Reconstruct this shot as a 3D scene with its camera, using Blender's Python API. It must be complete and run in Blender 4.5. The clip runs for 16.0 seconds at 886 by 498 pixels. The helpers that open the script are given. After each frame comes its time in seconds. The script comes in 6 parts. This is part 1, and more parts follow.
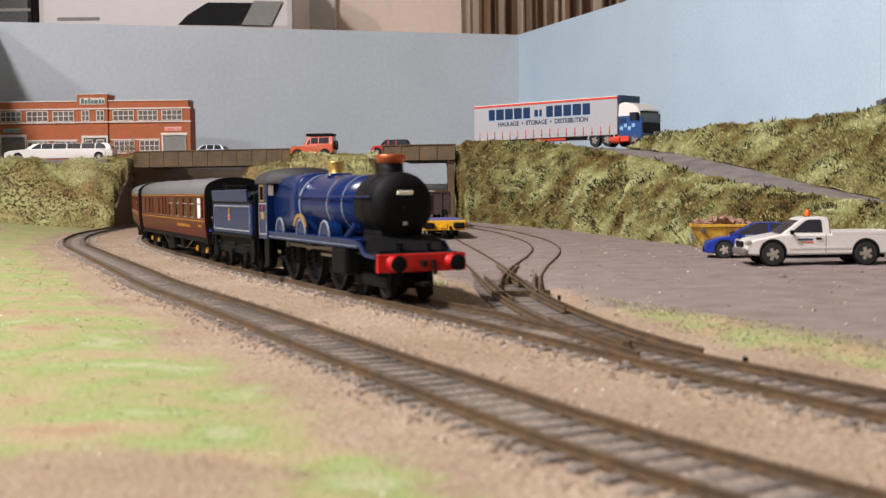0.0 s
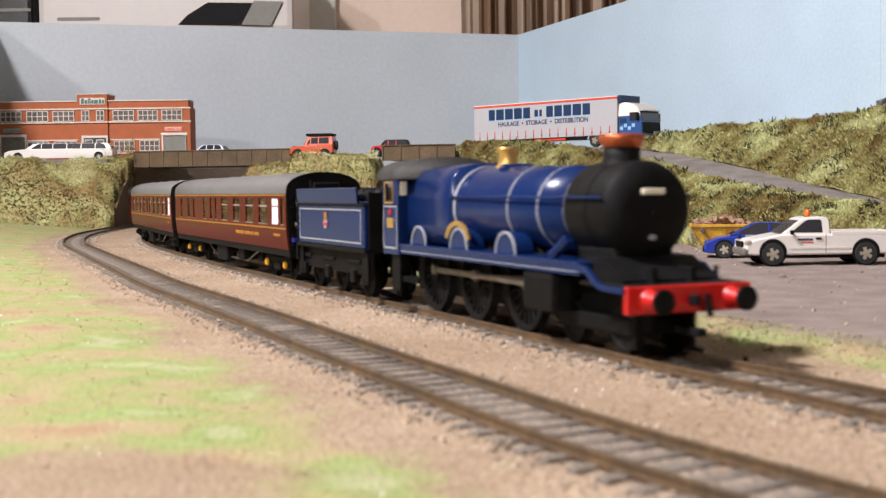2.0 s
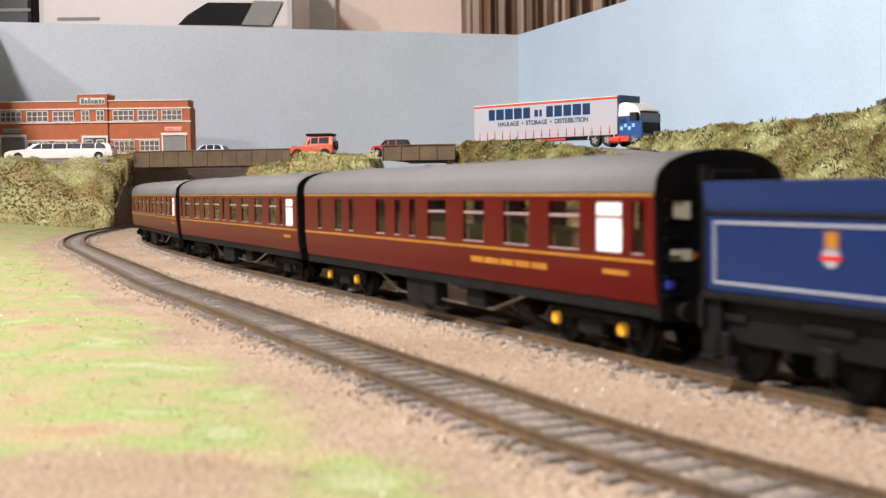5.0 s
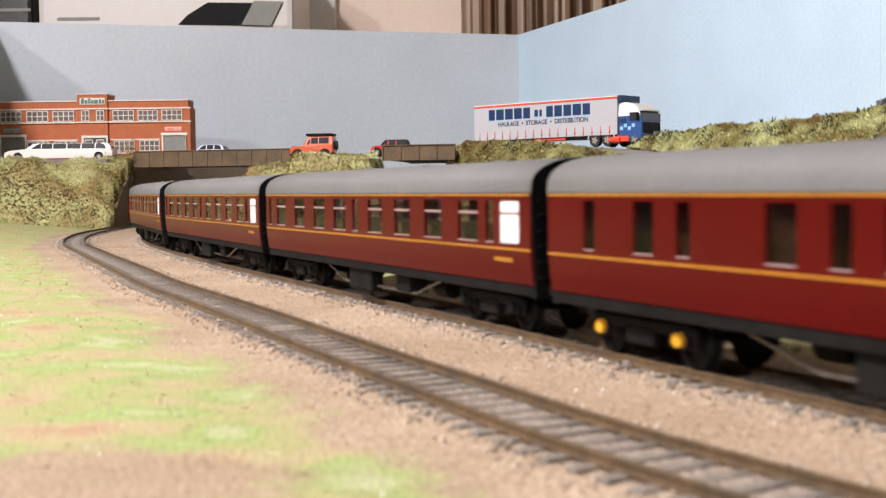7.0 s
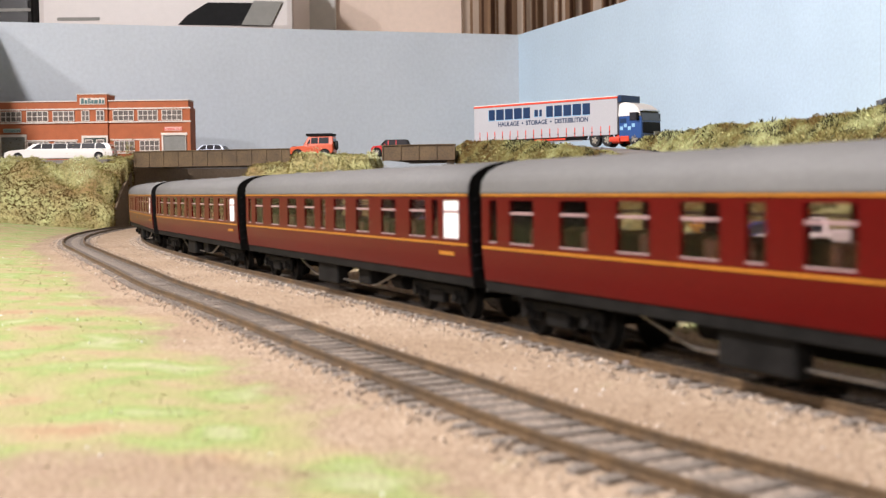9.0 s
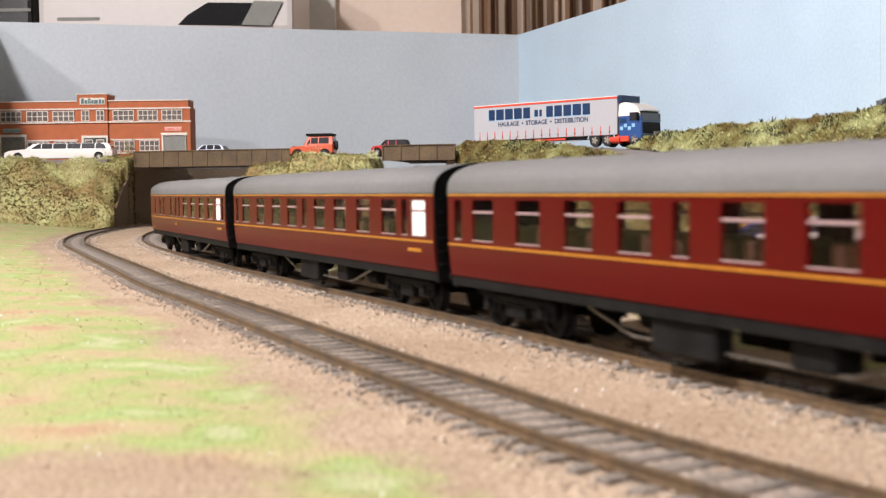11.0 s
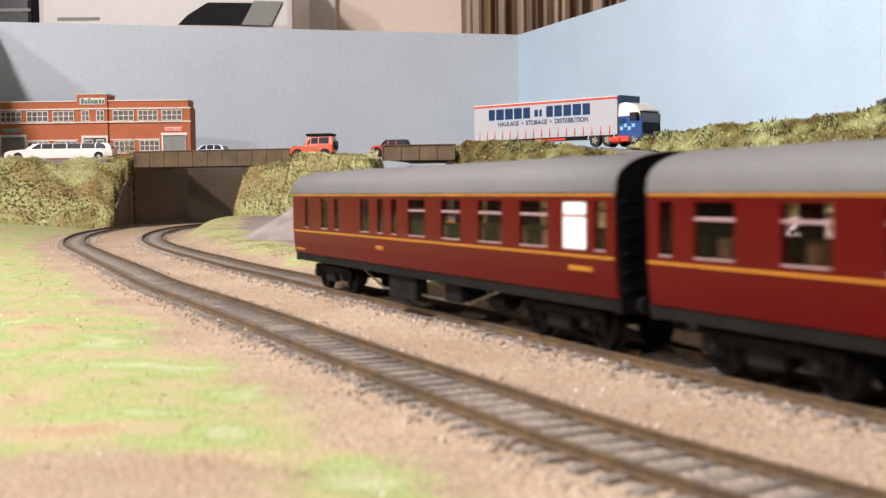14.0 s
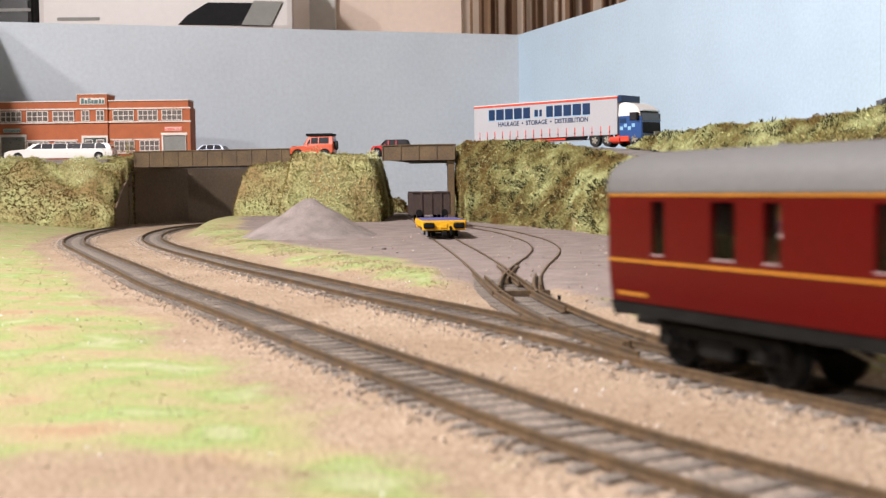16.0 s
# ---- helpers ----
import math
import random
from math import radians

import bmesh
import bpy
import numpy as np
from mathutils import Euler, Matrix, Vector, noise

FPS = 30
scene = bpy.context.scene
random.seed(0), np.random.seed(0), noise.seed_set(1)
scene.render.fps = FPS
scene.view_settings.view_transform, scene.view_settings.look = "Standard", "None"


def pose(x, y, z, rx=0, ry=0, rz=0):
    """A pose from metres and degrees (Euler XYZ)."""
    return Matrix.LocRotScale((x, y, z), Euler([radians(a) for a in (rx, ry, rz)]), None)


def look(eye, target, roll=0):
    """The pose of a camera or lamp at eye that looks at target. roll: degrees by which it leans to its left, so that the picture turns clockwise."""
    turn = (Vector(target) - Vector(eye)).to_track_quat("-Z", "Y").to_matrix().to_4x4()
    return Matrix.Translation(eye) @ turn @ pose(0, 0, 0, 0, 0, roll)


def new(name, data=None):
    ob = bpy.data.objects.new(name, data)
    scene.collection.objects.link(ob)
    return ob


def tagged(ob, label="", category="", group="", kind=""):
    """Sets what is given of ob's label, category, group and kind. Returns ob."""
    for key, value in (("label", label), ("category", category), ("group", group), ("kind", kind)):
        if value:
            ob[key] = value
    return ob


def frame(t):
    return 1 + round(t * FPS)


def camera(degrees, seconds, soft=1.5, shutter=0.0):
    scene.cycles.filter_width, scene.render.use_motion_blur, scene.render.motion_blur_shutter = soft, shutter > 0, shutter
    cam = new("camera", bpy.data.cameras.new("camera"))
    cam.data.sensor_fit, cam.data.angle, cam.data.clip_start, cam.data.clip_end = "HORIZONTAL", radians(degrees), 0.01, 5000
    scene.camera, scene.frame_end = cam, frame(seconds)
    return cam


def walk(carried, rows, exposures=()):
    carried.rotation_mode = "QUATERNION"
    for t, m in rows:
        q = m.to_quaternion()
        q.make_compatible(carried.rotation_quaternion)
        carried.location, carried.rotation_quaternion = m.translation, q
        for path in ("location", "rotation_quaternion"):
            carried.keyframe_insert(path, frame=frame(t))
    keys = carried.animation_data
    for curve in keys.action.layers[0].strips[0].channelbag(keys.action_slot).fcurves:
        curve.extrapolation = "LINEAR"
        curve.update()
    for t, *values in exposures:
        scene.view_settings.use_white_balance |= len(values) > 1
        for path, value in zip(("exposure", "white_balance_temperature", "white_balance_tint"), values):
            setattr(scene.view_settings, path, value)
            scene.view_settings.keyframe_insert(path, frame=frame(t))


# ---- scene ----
cam = camera(39.70, 16.0, soft=1.3, shutter=0.6)
cam.data.dof.use_dof = True
cam.data.dof.focus_distance = 1.15
cam.data.dof.aperture_fstop = 36.0
VIEW = pose(0, 0, 0.042, 90 - 2.792, 0, 0) @ pose(0, 0, 0, 0, 0, -0.7)
walk(cam, [(0, VIEW), (16.0, VIEW)], exposures=[(0, -0.36), (1.0, -0.30), (2.0, -0.14), (3.0, -0.04), (4.0, 0.0), (16.0, 0.0)])

# ---- light: two ceiling lamps of the room, and its faint ambient light ----
world = bpy.data.worlds.new("world")
scene.world = world
world.use_nodes = True
world.node_tree.nodes["Background"].inputs[0].default_value = (1.0, 0.95, 0.88, 1)
world.node_tree.nodes["Background"].inputs[1].default_value = 0.02


def lamp(name, eye, target, size, watts, colour):
    data = bpy.data.lights.new(name, "AREA")
    data.shape, data.size, data.energy, data.color = "DISK", size, watts, colour
    ob = new(name, data)
    ob.matrix_world = look(eye, target)
    return ob


lamp("ceiling_lamp", (-1.70, -2.2, 1.38), (-0.1, 1.2, 0), 0.14, 47, (1.0, 0.95, 0.97))
lamp("ceiling_lamp", (-1.02, 0.18, 1.40), (-0.10, 0.50, 0), 0.16, 67, (1.0, 0.95, 0.97))

# ---- helpers: shapes in millimetres ----
MM = 0.001


def P(x, y, z, rz=0, rx=0, ry=0):
    return pose(x * MM, y * MM, z * MM, rx, ry, rz)


def part(name, bm, material, parent=None, label="", smooth=False, at=None):
    me = bpy.data.meshes.new(name)
    bm.transform(Matrix.Diagonal((MM, MM, MM, 1)))
    bm.to_mesh(me)
    bm.free()
    return part_of(name, me, material, parent, label, smooth, at)


def part_of(name, me, material, parent=None, label="", smooth=False, at=None):
    if not me.materials:
        me.materials.append(material)
    if smooth:
        me.polygons.foreach_set("use_smooth", [True] * len(me.polygons))
    ob = new(name, me)
    if parent:
        ob.parent = parent
    if at is not None:
        ob.matrix_basis = at
    if label:
        tagged(ob, label)
    return ob


def thing(name, m, label, category, group="", kind=""):
    ob = new(name)
    ob.empty_display_size = 0.02
    ob.matrix_world = m
    return tagged(ob, label, category, group, kind)


def box(bm, x0, x1, y0, y1, z0, z1, bev=0.0, m=None, seg=1):
    r = bmesh.ops.create_cube(bm, size=1)
    vs = r["verts"]
    bmesh.ops.scale(bm, vec=(abs(x1 - x0), abs(y1 - y0), abs(z1 - z0)), verts=vs)
    bmesh.ops.translate(bm, vec=((x0 + x1) / 2, (y0 + y1) / 2, (z0 + z1) / 2), verts=vs)
    if bev:
        es = list({e for v in vs for e in v.link_edges})
        b = bmesh.ops.bevel(bm, geom=es, offset=bev, segments=seg, affect="EDGES", profile=0.6)
        vs = list({v for v in b["verts"]} | {v for v in vs if v.is_valid})
    if m is not None:
        bmesh.ops.transform(bm, matrix=m, verts=[v for v in vs if v.is_valid])
    return bm


def B(*a, **k):
    return box(bmesh.new(), *a, **k)


def tube(bm, p0, p1, r0, r1=None, seg=12, caps=True):
    p0, p1 = Vector(p0), Vector(p1)
    r1 = r0 if r1 is None else r1
    d = p1 - p0
    m = Matrix.Translation((p0 + p1) / 2) @ d.to_track_quat("Z", "Y").to_matrix().to_4x4()
    bmesh.ops.create_cone(bm, cap_ends=caps, segments=seg, radius1=max(r0, 1e-4), radius2=max(r1, 1e-4), depth=d.length, matrix=m)
    return bm


def T(*a, **k):
    return tube(bmesh.new(), *a, **k)


def turned(profile, seg=24, m=None, bm=None):
    """A body turned about z from (radius, height) pairs."""
    bm = bm or bmesh.new()
    rings = []
    for r, z in profile:
        rings.append([bm.verts.new((r * math.cos(2 * math.pi * k / seg), r * math.sin(2 * math.pi * k / seg), z)) for k in range(seg)])
    for a, b in zip(rings, rings[1:]):
        for k in range(seg):
            bm.faces.new((a[k], a[(k + 1) % seg], b[(k + 1) % seg], b[k]))
    bm.faces.new(rings[0][::-1])
    bm.faces.new(rings[-1])
    if m is not None:
        bmesh.ops.transform(bm, matrix=m, verts=[v for r in rings for v in r])
    return bm


def loft(sections, closed=True, caps=True, bm=None):
    """A skin over sections that are lists of equally many points."""
    bm = bm or bmesh.new()
    rows = [[bm.verts.new(p) for p in s] for s in sections]
    n = len(rows[0])
    for a, b in zip(rows, rows[1:]):
        for k in range(n if closed else n - 1):
            bm.faces.new((a[k], a[(k + 1) % n], b[(k + 1) % n], b[k]))
    if caps and closed:
        bm.faces.new(rows[0][::-1])
        bm.faces.new(rows[-1])
    bmesh.ops.recalc_face_normals(bm, faces=bm.faces)
    return bm


def prism(outline, y0, y1, bev=0.0):
    """An outline in x, z drawn out from y0 to y1."""
    bm = loft([[(x, y0, z) for x, z in outline], [(x, y1, z) for x, z in outline]])
    if bev:
        bmesh.ops.bevel(bm, geom=list(bm.edges), offset=bev, segments=1, affect="EDGES")
    return bm


def smooth(a, b, t):
    t = min(1.0, max(0.0, (t - a) / (b - a)))
    return t * t * (3 - 2 * t)


def wave(x, y, z=0.0, size=50.0):
    return noise.noise((x / size, y / size, z / size))


# ---- materials ----
def mat(name, base, rough=0.6, metal=0.0, vary=0.12, size=60.0, fine=600.0, bump=0.15, depth=0.0004, spec=0.5, other=None, coat=0.0):
    """Colour with broad stains (size, per metre) and fine grain, and a fine relief."""
    m = bpy.data.materials.new(name)
    m.use_nodes = True
    nt = m.node_tree
    b = nt.nodes["Principled BSDF"]
    b.inputs["Roughness"].default_value, b.inputs["Metallic"].default_value = rough, metal
    b.inputs["Specular IOR Level"].default_value = spec
    b.inputs["Coat Weight"].default_value = coat
    co = nt.nodes.new("ShaderNodeTexCoord")
    n1, n2 = nt.nodes.new("ShaderNodeTexNoise"), nt.nodes.new("ShaderNodeTexNoise")
    for n, s, d in ((n1, size, 4), (n2, fine, 3)):
        n.inputs["Scale"].default_value, n.inputs["Detail"].default_value = s, d
        nt.links.new(co.outputs["Object"], n.inputs["Vector"])
    other = other or tuple(c * (1 - 2.2 * vary) for c in base)
    r1 = nt.nodes.new("ShaderNodeMapRange")
    r1.inputs[1].default_value, r1.inputs[2].default_value = 0.35, 0.68
    nt.links.new(n1.outputs[0], r1.inputs[0])
    m1 = nt.nodes.new("ShaderNodeMix")
    m1.data_type = "RGBA"
    m1.inputs["A"].default_value, m1.inputs["B"].default_value = (*base, 1), (*other, 1)
    nt.links.new(r1.outputs[0], m1.inputs["Factor"])
    r2 = nt.nodes.new("ShaderNodeMapRange")
    r2.inputs[1].default_value, r2.inputs[2].default_value = 0.3, 0.7
    r2.inputs[3].default_value, r2.inputs[4].default_value = 1 - 1.6 * vary, 1 + 1.6 * vary
    nt.links.new(n2.outputs[0], r2.inputs[0])
    m2 = nt.nodes.new("ShaderNodeMix")
    m2.data_type, m2.blend_type = "RGBA", "MULTIPLY"
    m2.inputs["Factor"].default_value = 1
    nt.links.new(m1.outputs["Result"], m2.inputs["A"])
    nt.links.new(r2.outputs[0], m2.inputs["B"])
    nt.links.new(m2.outputs["Result"], b.inputs["Base Color"])
    if bump:
        bp = nt.nodes.new("ShaderNodeBump")
        bp.inputs["Strength"].default_value, bp.inputs["Distance"].default_value = bump, depth
        nt.links.new(n2.outputs[0], bp.inputs["Height"])
        nt.links.new(bp.outputs[0], b.inputs["Normal"])
    return m


def glass(name, tint=(0.9, 0.95, 0.95), rough=0.05):
    m = bpy.data.materials.new(name)
    m.use_nodes = True
    b = m.node_tree.nodes["Principled BSDF"]
    b.inputs["Base Color"].default_value = (*tint, 1)
    b.inputs["Roughness"].default_value = rough
    b.inputs["Transmission Weight"].default_value = 1.0
    b.inputs["IOR"].default_value = 1.12
    return m


SKYBLUE = mat("sky_blue_paint", (0.52, 0.66, 0.78), 0.55, vary=0.03, size=9, fine=220, bump=0.25, depth=0.0008)
SKYGREY = mat("pale_grey_blue_paint", (0.49, 0.53, 0.57), 0.55, vary=0.03, size=7, fine=160, bump=0.3, depth=0.001)
# For unseen room walls: cream darkened so that less light bounces back.
LOWBOUNCE = mat("dark_low_bounce_wall_paint", (0.30, 0.26, 0.22), 0.8, vary=0.03, size=4, fine=80, bump=0.05)
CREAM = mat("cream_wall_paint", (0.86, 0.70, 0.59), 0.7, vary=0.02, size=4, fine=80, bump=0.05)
WHITE_CEIL = mat("white_ceiling_paint", (0.8, 0.79, 0.76), 0.8, vary=0.02, size=3, fine=60)
RAIL = mat("weathered_rail", (0.095, 0.066, 0.042), 0.5, 0.35, vary=0.2, size=90, fine=900, other=(0.16, 0.10, 0.05))
SLEEPER = mat("dusty_brown_sleeper", (0.105, 0.088, 0.073), 0.85, vary=0.25, size=150, fine=1200, other=(0.21, 0.175, 0.145), bump=0.5)
BROWN = mat("brown_girder_paint", (0.125, 0.078, 0.032), 0.6, vary=0.18, size=40, fine=500, other=(0.07, 0.042, 0.018), bump=0.3)
ABUT = mat("brown_painted_card", (0.19, 0.135, 0.09), 0.8, vary=0.08, size=14, fine=300, bump=0.2)
ROADGREY = mat("grey_road_paint", (0.225, 0.20, 0.185), 0.9, vary=0.16, size=60, fine=900, bump=0.8, depth=0.001)
BLACK = mat("satin_black_plastic", (0.007, 0.007, 0.0075), 0.6, spec=0.14, vary=0.2, size=120, fine=1500, bump=0.1)
GREYROOF = mat("grey_roof_plastic", (0.128, 0.125, 0.122), 0.75, vary=0.05, size=30, fine=700, bump=0.1)
MAROON = mat("crimson_maroon_plastic", (0.082, 0.0024, 0.0024), 0.30, spec=0.12, vary=0.05, size=25, fine=800, bump=0.04)
GOLD = mat("yellow_lining_paint", (0.40, 0.155, 0.012), 0.45, vary=0.08, bump=0)
BLUE = mat("royal_blue_loco_paint", (0.005, 0.019, 0.09), 0.24, spec=0.22, vary=0.06, size=40, fine=900, bump=0.03)
LININGW = mat("white_lining_paint", (0.32, 0.33, 0.36), 0.4, vary=0.04, bump=0)
RED = mat("red_buffer_beam_paint", (0.55, 0.012, 0.01), 0.4, vary=0.06, bump=0.03)
COPPER = mat("copper_cap", (0.60, 0.15, 0.06), 0.35, 0.7, vary=0.1, bump=0.05)
BRASS = mat("brass_trim", (0.80, 0.50, 0.16), 0.35, 0.75, vary=0.1, bump=0.05)
STEEL = mat("dull_steel_rod", (0.28, 0.25, 0.22), 0.4, 0.8, vary=0.15)
WHITEP = mat("frosted_white_window", (0.85, 0.83, 0.83), 0.5, vary=0.01, bump=0)
SEATS = mat("brown_seat_moulding", (0.16, 0.06, 0.028), 0.6, vary=0.2, size=90)
SILL = mat("pale_window_edge", (0.34, 0.22, 0.22), 0.4, vary=0.05, bump=0)
GLAZE = glass("clear_glazing", (0.80, 0.72, 0.72))


def ground_mat():
    """Tan ballast grit, green scatter and grey-mauve yard dust, by the sheet's grass and yard weights."""
    m = bpy.data.materials.new("layout_ground_cover")
    m.use_nodes = True
    nt = m.node_tree
    b = nt.nodes["Principled BSDF"]
    b.inputs["Roughness"].default_value = 0.95
    b.inputs["Specular IOR Level"].default_value = 0.15
    co = nt.nodes.new("ShaderNodeTexCoord")

    def nz(scale, detail=4):
        n = nt.nodes.new("ShaderNodeTexNoise")
        n.inputs["Scale"].default_value, n.inputs["Detail"].default_value = scale, detail
        nt.links.new(co.outputs["Object"], n.inputs["Vector"])
        return n.outputs[0]

    def ramp(src, stops):
        r = nt.nodes.new("ShaderNodeValToRGB")
        r.color_ramp.elements[0].position, r.color_ramp.elements[1].position = stops[0][0], stops[-1][0]
        r.color_ramp.elements[0].color, r.color_ramp.elements[1].color = (*stops[0][1], 1), (*stops[-1][1], 1)
        for p, c in stops[1:-1]:
            r.color_ramp.elements.new(p).color = (*c, 1)
        nt.links.new(src, r.inputs[0])
        return r.outputs[0]

    def mix(f, a, c, kind="MIX"):
        x = nt.nodes.new("ShaderNodeMix")
        x.data_type, x.blend_type = "RGBA", kind
        if hasattr(f, "node"):
            nt.links.new(f, x.inputs["Factor"])
        else:
            x.inputs["Factor"].default_value = f
        nt.links.new(a, x.inputs["A"])
        nt.links.new(c, x.inputs["B"])
        return x.outputs["Result"]

    def weight(name, edge):
        a = nt.nodes.new("ShaderNodeAttribute")
        a.attribute_name = name
        s = nt.nodes.new("ShaderNodeMath")
        s.operation = "ADD"
        nt.links.new(a.outputs["Fac"], s.inputs[0])
        e = nt.nodes.new("ShaderNodeMapRange")
        e.inputs[3].default_value, e.inputs[4].default_value = -edge, edge
        nt.links.new(nz(140, 5), e.inputs[0])
        nt.links.new(e.outputs[0], s.inputs[1])
        r = nt.nodes.new("ShaderNodeMapRange")
        r.interpolation_type = "SMOOTHSTEP"
        r.inputs[1].default_value, r.inputs[2].default_value = 0.12, 0.88
        nt.links.new(s.outputs[0], r.inputs[0])
        return r.outputs[0]

    grit = ramp(nz(1000, 4), [(0.30, (0.18, 0.12, 0.08)), (0.44, (0.33, 0.245, 0.172)), (0.58, (0.405, 0.31, 0.222)), (0.72, (0.58, 0.47, 0.36))])
    broad = ramp(nz(16, 4), [(0.35, (0.80, 0.76, 0.72)), (0.65, (1.0, 1.0, 1.0))])
    grit = mix(0.8, grit, broad, "MULTIPLY")
    green = ramp(nz(36, 5), [(0.30, (0.38, 0.25, 0.155)), (0.41, (0.39, 0.325, 0.19)), (0.50, (0.335, 0.33, 0.15)), (0.59, (0.275, 0.345, 0.125)), (0.74, (0.46, 0.43, 0.29))])
    speck = ramp(nz(900, 2), [(0.32, (0.80, 0.79, 0.76)), (0.5, (1, 1, 1)), (0.7, (1.16, 1.16, 1.12))])
    green = mix(1.0, green, speck, "MULTIPLY")
    yard = ramp(nz(60, 6), [(0.3, (0.205, 0.165, 0.148)), (0.5, (0.245, 0.198, 0.18)), (0.62, (0.265, 0.216, 0.197)), (0.75, (0.31, 0.26, 0.235))])
    yard = mix(0.7, yard, speck, "MULTIPLY")
    c = mix(weight("yard", 0.35), grit, yard)
    c = mix(weight("grass", 0.6), c, green)
    bed = ramp(nz(800, 3), [(0.3, (0.10, 0.08, 0.062)), (0.48, (0.23, 0.185, 0.15)), (0.66, (0.42, 0.35, 0.285))])
    c = mix(weight("bed", 0.45), c, bed)
    nt.links.new(c, b.inputs["Base Color"])
    bp = nt.nodes.new("ShaderNodeBump")
    bp.inputs["Strength"].default_value, bp.inputs["Distance"].default_value = 0.7, 0.0012
    nt.links.new(nz(900, 4), bp.inputs["Height"])
    nt.links.new(bp.outputs[0], b.inputs["Normal"])
    return m


def scrub_mat(name, dark, mid, light, size=45.0, jump=0.20, lo=0.36, hi=0.66):
    """Scatter foliage: tones drift over the bank and jump from tuft to tuft."""
    m = bpy.data.materials.new(name)
    m.use_nodes = True
    nt = m.node_tree
    b = nt.nodes["Principled BSDF"]
    b.inputs["Roughness"].default_value = 0.9
    b.inputs["Specular IOR Level"].default_value = 0.2
    co = nt.nodes.new("ShaderNodeTexCoord")
    geo = nt.nodes.new("ShaderNodeNewGeometry")
    n = nt.nodes.new("ShaderNodeTexNoise")
    n.inputs["Scale"].default_value, n.inputs["Detail"].default_value = size, 2.5
    nt.links.new(co.outputs["Object"], n.inputs["Vector"])
    a = nt.nodes.new("ShaderNodeMath")
    a.operation = "MULTIPLY_ADD"
    a.inputs[1].default_value = jump
    nt.links.new(geo.outputs["Random Per Island"], a.inputs[0])
    s = nt.nodes.new("ShaderNodeMath")
    s.operation = "SUBTRACT"
    s.inputs[1].default_value = jump / 2
    nt.links.new(n.outputs[0], s.inputs[0])
    nt.links.new(s.outputs[0], a.inputs[2])
    r = nt.nodes.new("ShaderNodeValToRGB")
    r.color_ramp.elements[0].position, r.color_ramp.elements[1].position = lo, hi
    r.color_ramp.elements[0].color, r.color_ramp.elements[1].color = (*dark, 1), (*light, 1)
    r.color_ramp.elements.new(0.5).color = (*mid, 1)
    nt.links.new(a.outputs[0], r.inputs[0])
    nt.links.new(r.outputs[0], b.inputs["Base Color"])
    return m


GROUND = ground_mat()
SCRUB = scrub_mat("olive_scatter_foliage", (0.20, 0.12, 0.04), (0.36, 0.33, 0.125), (0.60, 0.62, 0.32), 26, 0.14, 0.37, 0.63)
SCRUBBASE = mat("olive_flock_bank", (0.36, 0.36, 0.155), 0.95, vary=0.2, size=26, fine=500, other=(0.25, 0.165, 0.065), bump=0.9, depth=0.002)
TWIGS = scrub_mat("dark_twig_foliage", (0.03, 0.028, 0.012), (0.055, 0.05, 0.02), (0.12, 0.11, 0.045))

# ---- the lines of the tracks, in plan ----
def glide(points, step=2.0, ease=15):
    """A smooth line through plan points, and the length along it."""
    p = np.array(points, float)
    q = np.vstack([2 * p[0] - p[1], p, 2 * p[-1] - p[-2]])
    out = []
    for i in range(1, len(q) - 2):
        a, b, c, d = q[i - 1:i + 3]
        n = max(4, int(np.linalg.norm(c - b) / step))
        for k in range(n):
            t = k / n
            out.append(0.5 * (2 * b + (c - a) * t + (2 * a - 5 * b + 4 * c - d) * t * t + (3 * b - a - 3 * c + d) * t ** 3))
    out = np.array(out + [p[-1]])
    for _ in range(3):
        head = out[:1] - np.arange(ease, 0, -1)[:, None] * (out[1] - out[0])
        tail = out[-1:] + np.arange(1, ease + 1)[:, None] * (out[-1] - out[-2])
        pad, k = np.vstack([head, out, tail]), np.ones(2 * ease + 1) / (2 * ease + 1)
        out = np.c_[np.convolve(pad[:, 0], k, "valid"), np.convolve(pad[:, 1], k, "valid")]
    s = np.r_[0, np.cumsum(np.linalg.norm(np.diff(out, axis=0), axis=1))]
    return out, s


MAIN = glide([(560, -760), (380, -390), (193, -8), (78, 256), (60, 293), (40, 343), (10, 417), (-36, 519), (-70, 603), (-116, 708),
              (-152, 801), (-191, 899), (-239, 1034), (-281, 1182), (-308, 1330), (-322, 1480), (-318, 1600), (-285, 1730),
              (-205, 1850), (-90, 1915), (60, 1925), (300, 1920), (700, 1920), (1100, 1920), (1500, 1920)])
OUTER = glide([(420, -560), (250, -250), (125, 10), (62, 145), (48, 170), (42, 180), (36, 190), (28, 203), (20, 221), (11, 243), (1, 268), (-13, 298), (-35, 350),
               (-66, 425), (-101, 505), (-134, 580), (-178, 695), (-236, 842), (-280, 957), (-312, 1040), (-350, 1165), (-380, 1300),
               (-398, 1430), (-406, 1540), (-396, 1660), (-350, 1790), (-250, 1905), (-110, 1978), (60, 1990), (300, 1990), (700, 1990), (1500, 1990)], ease=12)
SIDING = glide([(78, 258), (67, 284), (58, 316), (49, 352), (43, 385), (37, 430), (31, 490), (27, 560), (22, 640), (16, 749), (5, 913), (-8, 1090), (-24, 1290), (-38, 1460), (-44, 1600)], ease=8)
BRANCH = glide([(31, 490), (36, 570), (47, 651), (60, 735), (69, 825), (70, 930), (58, 1040), (36, 1120), (16, 1165)], ease=8)


